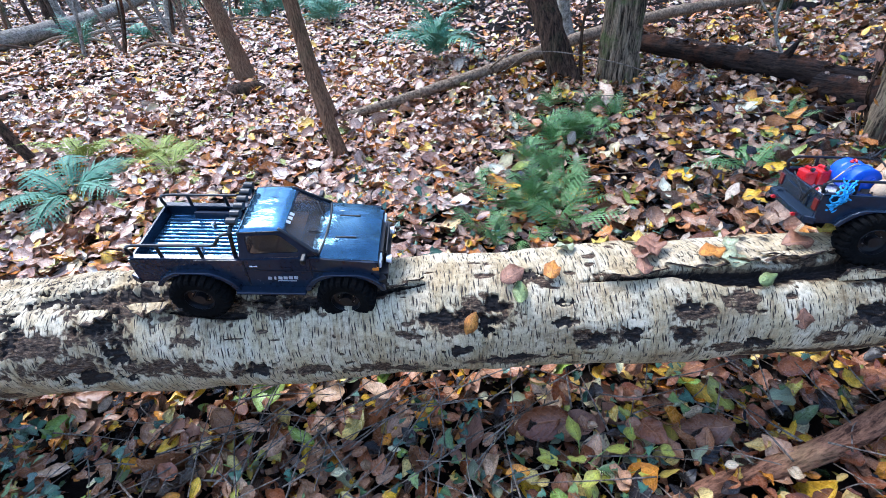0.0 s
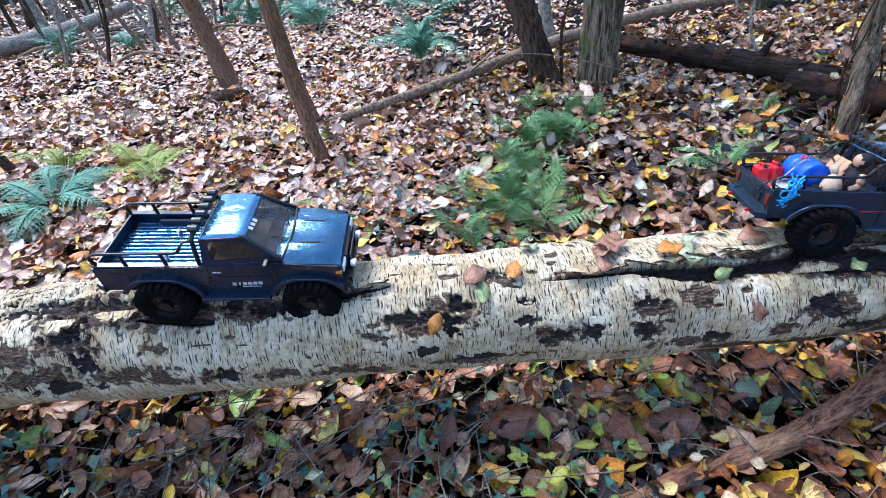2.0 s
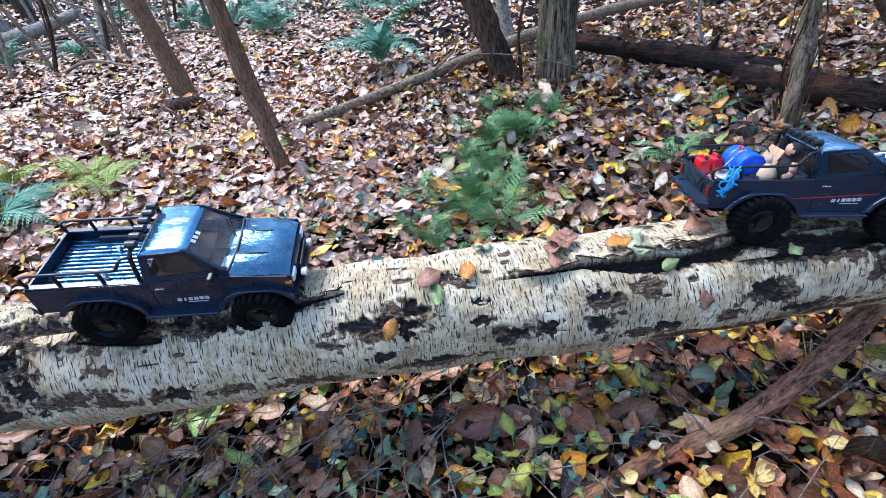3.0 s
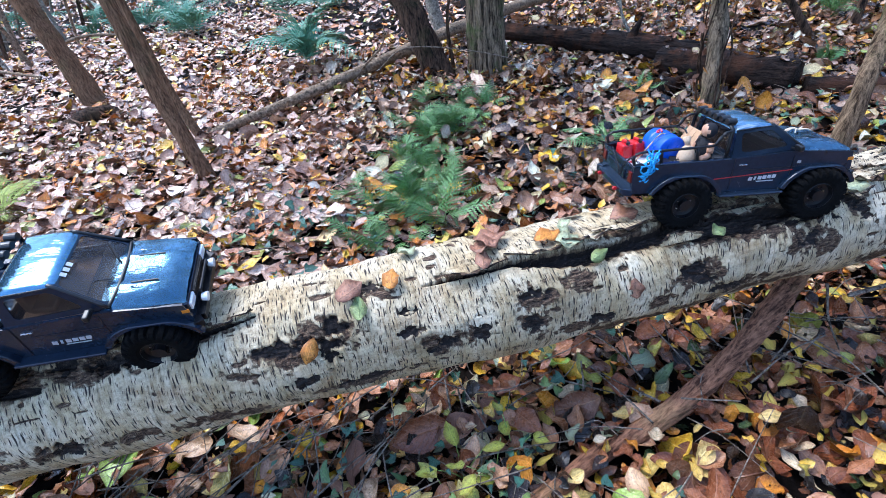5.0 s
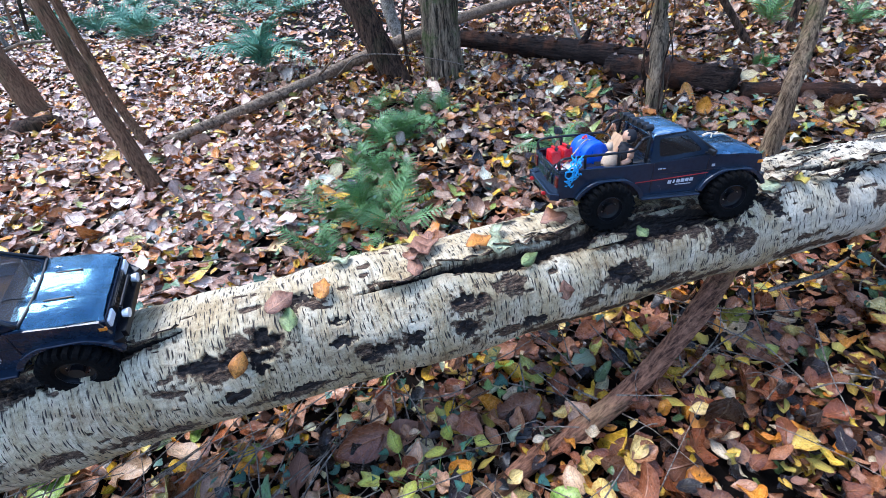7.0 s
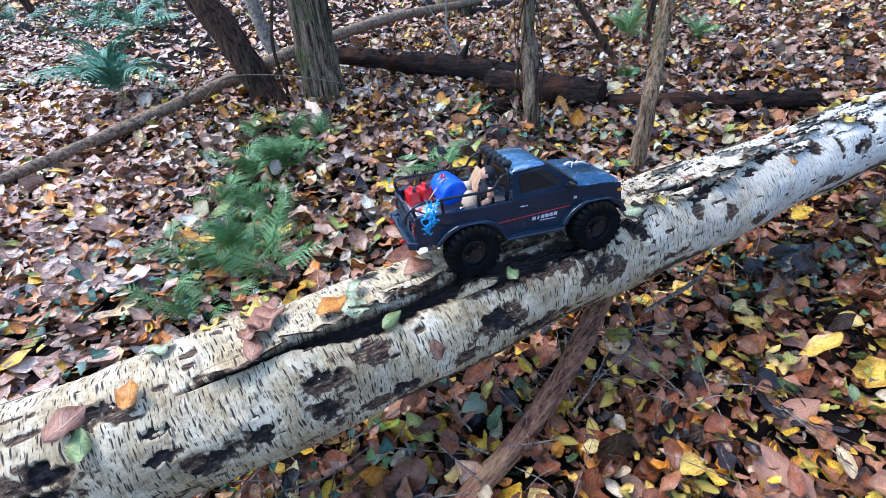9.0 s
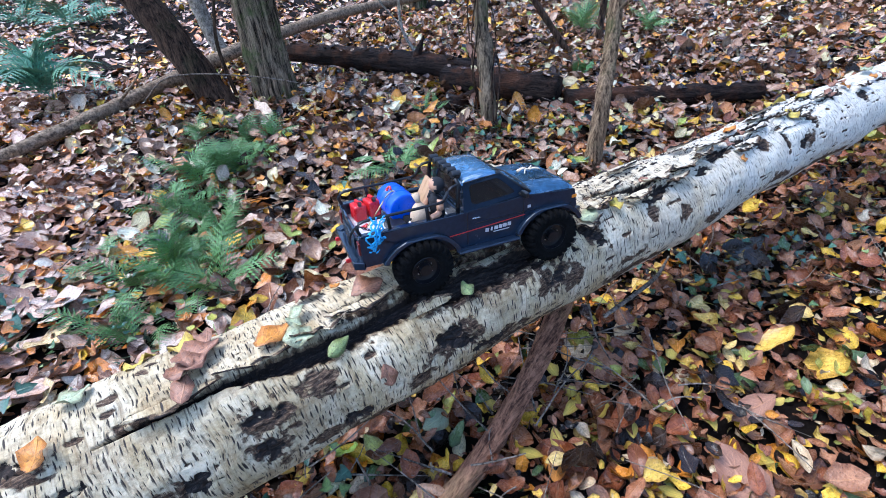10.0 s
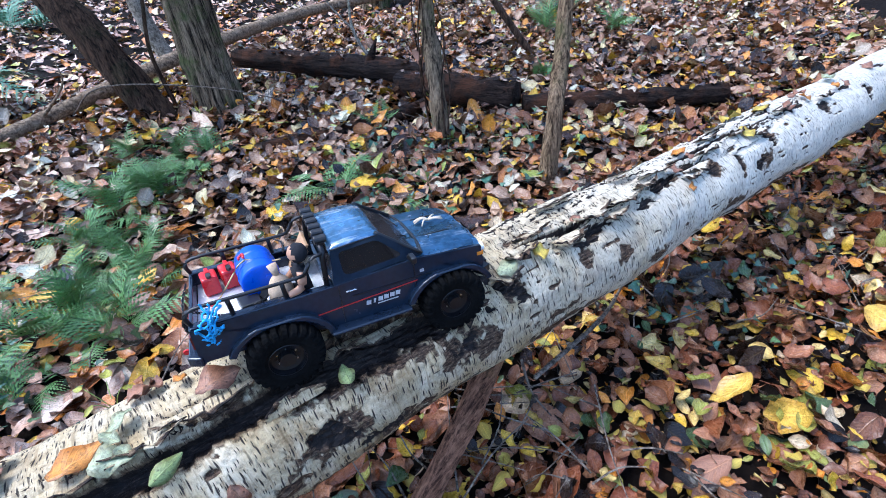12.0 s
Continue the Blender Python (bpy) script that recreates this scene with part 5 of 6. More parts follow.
def chain(points, links, parent_label):
    line = smooth_line(points, 12)
    ob = thing("chain", Matrix.Translation(line[0]), parent_label, "chain")
    for k in range(links):
        s = k / links * (len(line) - 1)
        p, d = line[int(s)], (line[min(int(s) + 1, len(line) - 1)] - line[int(s)]).normalized()
        if k == 0:
            bm = bmesh.new()
            lathe_ring(bm, 0.0024, 0.0007)
            first = part("link", bm, black_metal, ob)
        else:
            first = new("link", first.data)
            first.parent = ob
        turn = d.to_track_quat("X", "Z").to_matrix().to_4x4() @ Matrix.Rotation(math.pi / 2 * (k % 2), 4, "X") @ Matrix.Diagonal((1.35, 0.8, 1, 1))
        first.matrix_basis = Matrix.Translation(p - line[0]) @ turn


def lathe_ring(bm, big, small, n=10, m=6):
    ring = [[bm.verts.new(((big + small * math.cos(b)) * math.cos(a), (big + small * math.cos(b)) * math.sin(a), small * math.sin(b)))
             for b in [2 * math.pi * j / m for j in range(m)]] for a in [2 * math.pi * i / n for i in range(n)]]
    for i in range(n):
        for j in range(m):
            bm.faces.new((ring[i][j], ring[(i + 1) % n][j], ring[(i + 1) % n][(j + 1) % m], ring[i][(j + 1) % m]))


chain([T1 @ Vector(p) for p in ((-0.107, -0.050, 0.094), (-0.060, -0.048, BED + 0.008), (-0.005, -0.046, BED + 0.018), (0.030, -0.02, BED + 0.035))], 34, "thin black toy chain lying across the truck bed")
chain([T1 @ Vector(p) for p in ((-0.112, -0.055, 0.094), (-0.121, -0.052, 0.080), (-0.122, -0.040, 0.056), (-0.122, -0.030, 0.070), (-0.121, 0.0, 0.084), (-0.113, 0.040, 0.094))], 46, "thin black toy chain hanging over the tailgate")
chain([T1 @ Vector(p) for p in ((0.030, 0.056, BED + 0.060), (0.040, 0.03, BED + 0.062), (0.036, 0.004, BED + 0.058))], 16, "thin black toy chain round a crate lid")
strap = thing("lashing_strap", T1, "tan toy lashing cord with red hooks over a barrel", "strap")
bar("cord", [[(-0.082, -0.010, BED + 0.004), (-0.060, -0.006, BED + 0.026), (-0.034, -0.001, BED + 0.056), (-0.020, 0.003, BED + 0.0635)], [(-0.020, 0.003, BED + 0.0635), (0.012, 0.004, BED + 0.050), (0.03, 0.0, BED + 0.05)]], 0.0013, strap, cord_tan, 6)
for at, turn in (((-0.084, -0.011, BED + 0.005), 30), ((-0.022, 0.003, BED + 0.066), 70)):
    bm = bmesh.new()
    tube(bm, smooth_line([(0, 0, 0), (0.006, 0.002, 0.004), (0.008, 0.006, 0.001), (0.004, 0.009, -0.001), (-0.003, 0.006, 0.001)], 4), [0.0022, 0.0022], 8)
    ob = part("hook", bm, red_plastic, strap, "bright red hook", smooth=True)
    ob.matrix_basis = pose(*at, 0, 0, turn)
rope = thing("blue_rope", T1, "knotted coil of blue and white cord on the bed rail", "rope")
rr = random.Random(9)
for k in range(6):
    pts, x0 = [], -0.088 + 0.004 * k
    for s in range(26):
        f = s / 25
        pts.append((x0 - 0.012 * f + 0.008 * math.sin(9 * f + k * 1.7) + rr.uniform(-0.002, 0.002), -0.083 - 0.013 * math.sin(math.pi * min(1, f * 1.2)) + rr.uniform(-0.003, 0.003), 0.117 - 0.062 * f + 0.006 * math.cos(11 * f + k)))
    bm = bmesh.new()
    tube(bm, smooth_line(pts, 3), [0.0016, 0.0016], 7)
    part("strand", bm, cord_blue, rope, smooth=True)
tuft = thing("cord_tuft", T1 @ pose(0.292, 0.012, shell(0.1375)), "frayed tuft of beige cord lying on the bonnet", "cord")
for k in range(9):
    bm = bmesh.new()
    a = rr.uniform(-0.7, 0.7) + (math.pi if k % 2 else 0)
    tube(bm, smooth_line([(0, 0, 0.003), (0.012 * math.cos(a), 0.012 * math.sin(a), 0.005 + rr.uniform(0, 0.003)), (0.027 * math.cos(a + 0.3), 0.022 * math.sin(a + 0.3), 0.002)], 4), [0.0022, 0.0012], 6)
    part("strand", bm, frayed, tuft, smooth=True)


# ---- trees ----
def make_tree(name, points, radii, mat, label, seed, segs=18, limbs=5, crown=700, ridges=9, rough=0.12, category="tree", spread=0.45, leaf=0.10):
    """A trunk along points, with limbs and an added uneven mass of leaves out of view."""
    r = random.Random(seed)
    base = Vector(points[0])
    tree = thing(name, Matrix.Translation(base), label, category)
    line = smooth_line([Vector(p) - base for p in points], 12)
    bm = bmesh.new()
    tube(bm, line, radii, segs, rough, seed, ridges)
    part("trunk", bm, mat, tree, smooth=True)
    tips = []
    for k in range(limbs):
        p = line[int(len(line) * (0.62 + 0.36 * k / max(1, limbs)))]
        a = r.uniform(0, 6.283)
        d = Vector((math.cos(a), math.sin(a), r.uniform(0.5, 1.2))).normalized() * r.uniform(0.9, 1.8)
        bm = bmesh.new()
        tube(bm, smooth_line([p, p + d * 0.45 + Vector((0, 0, 0.08)), p + d], 5), [radii[-1] * 0.8, radii[-1] * 0.2], 7, 0.1, seed + k)
        part("limb", bm, mat, tree, smooth=True)
        tips += [p + d * q for q in (0.5, 0.75, 1.0)]
    tips.append(line[-1])
    if crown:
        crown //= 2
        q = np.random.default_rng(seed)
        t0 = np.array([list(v) for v in tips])
        centre = t0[q.integers(0, len(t0), crown)] + q.normal(0, spread, (crown, 3)) * (1, 1, 0.6)
        centre = centre[centre[:, 2] > 2.3]
        crown = len(centre)
        turns = euler_stack(q.uniform(-1, 1, crown), q.uniform(-1, 1, crown), q.uniform(0, 6.28, crown))
        ob = scatter("crown", COARSE, q.integers(0, len(COARSE), crown), centre, turns, leaf * q.uniform(0.7, 1.3, crown), crown_mat)
        ob.parent = tree
    return tree


crown_mat = leaf_material("crown_leaf", [(0.0, (0.09, 0.14, 0.03)), (0.5, (0.30, 0.24, 0.05)), (0.8, (0.24, 0.12, 0.04))], 0.5)

# Unseen crowns of the right-hand trees are made dense to shade the right-back floor.
make_tree("tree", [(1.60, 3.94, -0.05), (1.62, 3.98, 0.7), (1.66, 4.04, 2.2), (1.6, 4.2, 5.2)], [0.170, 0.150, 0.140, 0.11, 0.05], bark_grey, "sturdy tree with furrowed grey-brown bark and moss at its foot", 21, 84, 7, 2600, 21, 0.10, spread=0.8, leaf=0.11)
make_tree("tree", [(1.21, 3.96, -0.05), (1.03, 4.13, 0.55), (0.72, 4.5, 1.5), (0.2, 4.9, 4.4)], [0.125, 0.105, 0.098, 0.07, 0.03], bark_dark, "leaning dark tree trunk with shaggy flaking bark", 22, 66, 6, 600, 17, 0.16, spread=0.8, leaf=0.11)
make_tree("sapling", [(-0.63, 2.99, -0.03), (-0.73, 3.12, 0.6), (-0.80, 3.22, 1.3), (-1.0, 3.5, 3.6)], [0.052, 0.044, 0.040, 0.034, 0.012], bark_tan, "slim leaning sapling with smooth reddish-brown bark", 23, 18, 4, 300, 7, 0.2)
make_tree("sapling", [(-0.72, 3.6, -0.03), (-0.86, 3.75, 0.7), (-1.05, 3.9, 3.4)], [0.032, 0.028, 0.012], bark_tan, "thin brown sapling behind a leaning one", 24, 12, 4, 250, 5, 0.1)
make_tree("tree", [(-1.90, 5.22, -0.04), (-2.03, 5.35, 0.6), (-2.20, 5.5, 1.5), (-2.5, 5.9, 4.6)], [0.105, 0.088, 0.083, 0.06, 0.025], bark_tan, "straight young tree with red-brown bark", 25, 22, 6, 500, 9, 0.16, spread=0.8, leaf=0.11)
make_tree("sapling", [(2.44, 1.50, -0.03), (2.50, 1.54, 0.35), (2.66, 1.66, 0.9), (2.9, 1.9, 2.8)], [0.052, 0.040, 0.037, 0.030, 0.010], bark_ridged, "slim sapling with mossy foot beside the log", 26, 18, 4, 500, 7, 0.24)
make_tree("sapling", [(2.36, 2.22, -0.03), (2.40, 2.32, 0.4), (2.46, 2.46, 0.9), (2.6, 2.8, 3.2)], [0.058, 0.046, 0.046, 0.036, 0.012], bark_grey, "grey sapling with withered leaves on its stem", 27, 18, 5, 1500, 7, 0.24, spread=0.8)
make_tree("sapling", [(-2.94, 3.36, -0.03), (-3.12, 3.42, 0.4), (-3.4, 3.6, 1.0), (-3.8, 3.9, 2.6)], [0.040, 0.034, 0.03, 0.01], bark_dark, "thin dark sapling among ferns", 28, 12, 4, 200, 5, 0.1)
make_tree("sapling", [(4.52, 3.13, -0.03), (4.62, 3.2, 0.6), (4.7, 3.3, 2.6)], [0.035, 0.030, 0.012], bark_dark, "thin dark sapling with bare stem", 29, 12, 4, 200, 5, 0.1)
make_tree("sapling", [(4.05, 3.02, -0.03), (3.75, 3.3, 0.5), (3.3, 3.7, 1.3)], [0.030, 0.026, 0.014], bark_dark, "thin leaning dark sapling stem", 30, 12, 3, 150, 5, 0.1)
make_tree("tree", [(1.62, 5.35, -0.03), (1.52, 5.5, 0.8), (1.45, 5.7, 4.0)], [0.075, 0.064, 0.02], bark_pale, "pale-barked young tree in the woods", 31, 16, 4, 300, 5, 0.1)
make_tree("tree", [(4.40, 6.3, -0.05), (4.4, 6.35, 0.8), (4.5, 6.5, 5.0)], [0.24, 0.20, 0.06], bark_grey, "thick mossy tree trunk far back", 32, 24, 5, 2400, 11, 0.12, spread=1.2, leaf=0.14)
far = random.Random(77)
for k in range(80):
    y = far.uniform(9.5, 27)
    x = far.uniform(-1.15 * y, 0.75 * y) if k % 2 else far.uniform(-1.1 * y, -0.45 * y)
    rad = far.choice((far.uniform(0.02, 0.05), far.uniform(0.04, 0.12)))
    lean = far.uniform(-0.5, 0.5)
    z = gz(x, y) - 0.05
    make_tree("tree", [(x, y, z), (x + lean * 0.5, y + 0.1, z + 1.4), (x + lean, y + 0.3, z + 5.5)], [rad * 1.15, rad * 0.9, rad * 0.35],
              far.choice((bark_dark, bark_grey, bark_tan, bark_pale)), "slender tree standing far back in the woods", 100 + k, 9, 3, 40, 0, 0.1)

# ---- dead wood ----
def dead_wood(name, points, radii, mat, label, segs=14, rough=0.12, seed=0, category="branch", twigs=(), ridges=0):
    base = Vector(points[0])
    ob = thing(name, Matrix.Translation(base), label, category)
    tube_part("stem", [Vector(p) - base for p in points], radii, mat, ob, "", segs, 22, rough, seed, ridges)
    for n, (pts, rr) in enumerate(twigs):
        tube_part("side_twig", [Vector(p) - base for p in pts], rr, mat, ob, "", 8, 6, rough, seed + n + 1)
    return ob


dead_wood("fallen_branch", [(-0.74, 3.62, 0.04), (0.1, 4.0, 0.10), (1.0, 4.5, 0.16), (1.9, 5.05, 0.20), (3.2, 5.7, 0.2), (4.8, 6.2, 0.12)], [0.030, 0.042, 0.052, 0.058, 0.055, 0.04], stick_mat,
          "long dead branch lying across the leaves", 14, 0.14, 41, twigs=[([(0.55, 4.22, 0.14), (0.75, 4.05, 0.35), (0.78, 4.0, 0.5)], [0.010, 0.006, 0.003])])
dead_wood("rotten_log", [(1.95, 4.40, 0.20), (2.35, 3.85, 0.17), (2.68, 3.35, 0.14), (2.90, 2.98, 0.12)], [0.075, 0.085, 0.09, 0.08], rotten_mat, "rotting dark log with red-brown broken wood", 28, 0.2, 42, "log",
          [([(2.62, 3.42, 0.2), (2.68, 3.38, 0.36)], [0.04, 0.008])], 9)
dead_wood("rotten_log", [(2.62, 3.05, 0.11), (2.80, 2.70, 0.11), (3.02, 2.27, 0.11)], [0.095, 0.105, 0.10], rotten_mat, "thick blackened rotting log", 28, 0.22, 43, "log", (), 11)
dead_wood("rotten_log", [(2.99, 2.18, 0.075), (3.5, 1.80, 0.07), (4.05, 1.42, 0.07)], [0.07, 0.07, 0.06], rotten_mat, "dark decaying log lying in the leaves", 28, 0.16, 44, "log", (), 9)
dead_wood("rotten_log", [(1.55, 2.95, 0.03), (1.9, 2.75, 0.05), (2.4, 2.7, 0.06), (2.75, 2.72, 0.07)], [0.035, 0.045, 0.045, 0.04], rotten_mat, "low slab of rotting bark and wood", 18, 0.3, 45, "log", (), 7)
dead_wood("fallen_log", [(-8.6, 7.9, 0.14), (-7.4, 9.2, 0.18), (-6.7, 10.8, 0.24), (-6.2, 12.3, 0.4)], [0.15, 0.15, 0.13, 0.10], bark_pale, "pale fallen trunk far back", 18, 0.1, 46, "log")
dead_wood("propping_branch", [(0.16, 0.42, 0.06), (0.348, 0.484, 0.065), (0.617, 0.548, 0.085), (0.93, 0.60, 0.12), (1.22, 0.70, 0.20), (1.44, 0.80, 0.27)], [0.015, 0.018, 0.023, 0.028, 0.031, 0.030], branch_mat,
          "thick red-brown branch with flaking bark, propped under the log", 24, 0.26, 47, twigs=[([(0.945, 0.60, 0.11), (0.975, 0.53, 0.05), (0.985, 0.50, -0.01)], [0.014, 0.011, 0.010])])
dead_wood("dry_twig", [(1.36, 0.62, 0.30), (1.75, 0.70, 0.16), (2.06, 0.81, 0.03)], [0.006, 0.007, 0.004], twig_mat, "thin pale dead twig leaning on the log", 8, 0.1, 48)
dead_wood("fallen_stick", [(3.62, 0.74, 0.03), (3.95, 0.53, 0.04), (4.5, 0.3, 0.03)], [0.012, 0.015, 0.012], bark_pale, "grey stick on the leaves", 8, 0.15, 49)
dead_wood("mossy_stump", [(-1.98, 4.62, 0.02), (-1.78, 4.72, 0.06), (-1.60, 4.80, 0.03)], [0.06, 0.085, 0.05], bark_dark, "small mossy lump of rotten wood", 14, 0.3, 50, "stump")


# ---- ferns ----
def frond_arrays(q, length, width, arch, pairs, sub):
    """One feathered frond along +x, drooping at its end: a stem with pinnae on both sides, each cut into leaflets."""
    vs, qs, us = [], [], []

    def at(s):
        return np.array([length * (s - 0.18 * arch * s * s), 0, length * arch * (0.75 * s - 0.95 * s * s)])

    def put(p, u):
        vs.append(p)
        us.append(u)
        return len(vs) - 1

    def diamond(k0, k1, side, w):
        """A leaf between two points of a stem that it shares with its neighbours."""
        a, c = vs[k0], vs[k1]
        mid = a * 0.45 + c * 0.55
        qs.append((k0, put(mid + side * w, (0.5, 1)), k1, put(mid - side * w, (0.5, -1))))

    along = np.concatenate([[0.0], np.linspace(0.16, 1.0, pairs)])
    stem = [put(at(s), (s, 0)) for s in along]
    for k0, k1 in zip(stem, stem[1:]):
        diamond(k0, k1, np.array([0, 1.0, 0]), 0.005 * length)
    for k, s in zip(stem[1:], along[1:]):
        d0 = at(min(1, s + 0.02)) - at(s - 0.02)
        d0 /= np.linalg.norm(d0)
        reach = width * (np.sin(np.pi * min(1, (s - 0.08) / 0.97) ** 0.75) * 0.95 + 0.08) * q.uniform(0.85, 1.1)
        for side in (-1, 1):
            d = 0.5 * d0 + np.array([0, side, -0.10 + q.normal(0, 0.12)])
            d /= np.linalg.norm(d)
            n = max(1, sub)
            last = k
            for f in range(1, n + 1):
                u = f / n
                p = vs[k] + d * reach * u + np.array([0, 0, -0.25 * reach * u * u])
                here = put(p, (u, 0))
                w = reach * (0.20 * (1.1 - u) + 0.03) if sub else reach * 0.13
                diamond(last, here, d0 * 0.85 + d * 0.35, w)
                last = here
    return np.array(vs), np.array(qs), np.array(us, float)


def make_fern(at, fronds, length, width, arch, mat, label, seed, pairs=16, sub=0, spread=(0, 360), rise=0.35):
    q = np.random.default_rng(seed)
    fern = thing("fern", pose(at[0], at[1], gz(*at) + 0.01), label, "fern")
    for k in range(fronds):
        size = length * q.uniform(0.7, 1.1)
        v, quads, u = frond_arrays(q, size, width * q.uniform(0.8, 1.15), arch * q.uniform(0.7, 1.3), pairs, sub)
        me = quad_mesh("frond", v, quads, u)
        me.materials.append(mat)
        ob = new("frond", me)
        a = spread[0] + (spread[1] - spread[0]) * (k + q.uniform(0, 0.8)) / fronds
        ob.parent = fern
        ob.matrix_basis = pose(0, 0, 0, q.normal(0, 12), -math.degrees(rise) * q.uniform(0.5, 1.6), a)
    return fern


LACE = "lush green lacy fern growing through the leaves"
lace = random.Random(12)
for n in range(54):
    s = n / 53
    at = (0.38 + 0.70 * s + lace.gauss(0, 0.14), 1.80 + 1.46 * s + lace.gauss(0, 0.15))
    size = lace.uniform(0.15, 0.30)
    make_fern(at, lace.randint(3, 4), size, size * 0.30, 0.5, fern_mat, LACE, 1300 + n, 12, 6, rise=lace.uniform(0.3, 1.1))
make_fern((1.62, 2.10), 6, 0.34, 0.085, 0.5, fern_mat, "small green fern on the leaf litter", 320, 18, 5, (-70, 200), 0.3)
make_fern((2.18, 2.62), 4, 0.24, 0.05, 0.6, fern_mat, "small upright fern sprig", 321, 16, 0, rise=0.9)
make_fern((1.72, 1.72), 4, 0.16, 0.05, 0.5, fern_mat, "tiny green fern sprig", 322, 12, 0, rise=0.6)
make_fern((0.15, 4.95), 9, 0.85, 0.20, 1.0, bluefern_mat, "tall arching fern with blue-green fronds", 323, 18, 6, rise=0.85)
make_fern((0.16, 4.93), 7, 0.38, 0.06, 0.9, russet_mat, "withered brown fern fronds at the foot of a green fern", 399, 14, 0, rise=0.3)
make_fern((-2.32, 2.75), 8, 0.62, 0.13, 0.8, bluefern_mat, "spreading fern with long blue-green fronds", 324, 24, 5, rise=0.35)
make_fern((-2.0, 3.25), 6, 0.42, 0.10, 0.6, lime_fern_mat, "yellowing fern among the leaves", 325, 20, 4, rise=0.5)
make_fern((-2.55, 3.3), 6, 0.45, 0.10, 0.6, lime_fern_mat, "yellowing fern among the leaves", 326, 20, 4, rise=0.5)
make_fern((-1.75, 2.95), 5, 0.40, 0.09, 0.6, lime_fern_mat, "yellowing fern among the leaves", 327, 20, 4, rise=0.4)
make_fern((4.6, 3.4), 7, 0.5, 0.10, 0.7, fern_mat, "green fern behind the rotting logs", 328, 18, 4, rise=0.8)
make_fern((5.1, 3.0), 6, 0.4, 0.09, 0.7, fern_mat, "green fern behind the rotting logs", 329, 18, 4, rise=0.8)
make_fern((3.55, 2.55), 4, 0.22, 0.06, 0.6, fern_mat, "small green sprig behind a rotting log", 330, 14, 0, rise=1.0)
for k in range(26):
    x, y = far.uniform(-5.5, 1.5), far.uniform(8.0, 12.5)
    make_fern((x, y), 6, far.uniform(0.5, 0.9), 0.17, 0.7, bluefern_mat, "far clump of blue-green fern", 340 + k, 14, 3, rise=0.7)

# ---- ivy and small green leaves between the litter ----
leaf_field("ground_ivy", 3400, -1.6, 3.4, -0.1, 0.95, 0.028, 0.35, ivy_mat, "small dark-green ivy leaves creeping over the litter", IVY, 0.5, 0.075,
           keep=lambda x, y, r: np.sin(3.1 * x + 1) + np.sin(5.3 * y + 2.2 * x) + r.normal(0, 0.6, len(x)) > 0.1 + 1.9 * (x > 1.0), seed=8, base=0.065)
leaf_field("ground_ivy", 1300, -0.6, 3.2, 1.0, 2.6, 0.034, 0.3, ivy_mat, "small dark-green leaves among the litter behind the log", IVY, 0.5, 0.07,
           keep=lambda x, y, r: np.sin(2.7 * x + 2) + np.sin(4.1 * y) + r.normal(0, 0.6, len(x)) > 0.4, seed=9, base=0.04)

# ---- seedlings that grow through the litter ----
sprout_mat = leaf_material("sprout_leaf", [(0.0, (0.16, 0.26, 0.05)), (0.35, (0.36, 0.36, 0.05)), (0.6, (0.09, 0.20, 0.06)), (0.85, (0.50, 0.44, 0.08))], 0.32, 0.5, 0.5)
sr = random.Random(44)


def make_seedling(x, y, count, size):
    base = Vector((x, y, gz(x, y) + 0.03))
    plant = thing("seedling", Matrix.Translation(base), "small seedling with fresh yellow-green leaves in the litter", "seedling", "seedlings in the litter")
    for k in range(count):
        a, reach, up = 6.283 * k / count + sr.uniform(-0.4, 0.4), sr.uniform(0.03, 0.075), sr.uniform(0.05, 0.12)
        tip = Vector((reach * math.cos(a), reach * math.sin(a), up))
        tube_part("stalk", [(0, 0, 0), tip * 0.5 + Vector((0, 0, 0.012)), tip], [0.0018, 0.001], sprout_mat, plant, "", 6, 3)
        v, q, u = BROAD[sr.randrange(len(BROAD))]
        me = quad_mesh("leaf", (v + np.array((0.5, 0, 0))) * size * sr.uniform(0.75, 1.2), q, u)
        me.materials.append(sprout_mat)
        leaf = new("leaf", me)
        leaf.parent = plant
        leaf.matrix_basis = Matrix.Translation(tip) @ pose(0, 0, 0, sr.uniform(-25, 25), sr.uniform(-12, 30), math.degrees(a))


for x, y, count, size in ((0.30, 0.64, 4, 0.066), (0.37, 0.60, 5, 0.052), (0.25, 0.60, 3, 0.060), (0.44, 0.64, 3, 0.045), (-0.62, 0.74, 4, 0.05), (0.50, 1.52, 5, 0.05), (0.62, 1.38, 4, 0.045)):
    make_seedling(x, y, count, size)

# ---- leaves lying on the log and the trucks' surroundings ----
def single_leaf(name, m, size, shape, mat, label):
    v, q, u = shape
    me = quad_mesh(name, v * size, q, u)
    me.materials.append(mat)
    ob = new(name, me)
    ob.matrix_basis = m
    mod = ob.modifiers.new("blade", "SOLIDIFY")
    mod.thickness = 0.0006
    return tagged(ob, label, "leaf")


def leaf_on_log(x, deg, size, heading, mat, label, shape, lift=0.006, tip=0.0):
    p = log_point(x, deg, max(lift, 0.011))
    m = Matrix.Translation(p) @ Matrix.Rotation(radians(deg), 4, "X") @ Matrix.Rotation(radians(heading), 4, "Z") @ Matrix.Rotation(radians(tip), 4, "Y")
    single_leaf("fallen_leaf", m, size, shape, mat, label)


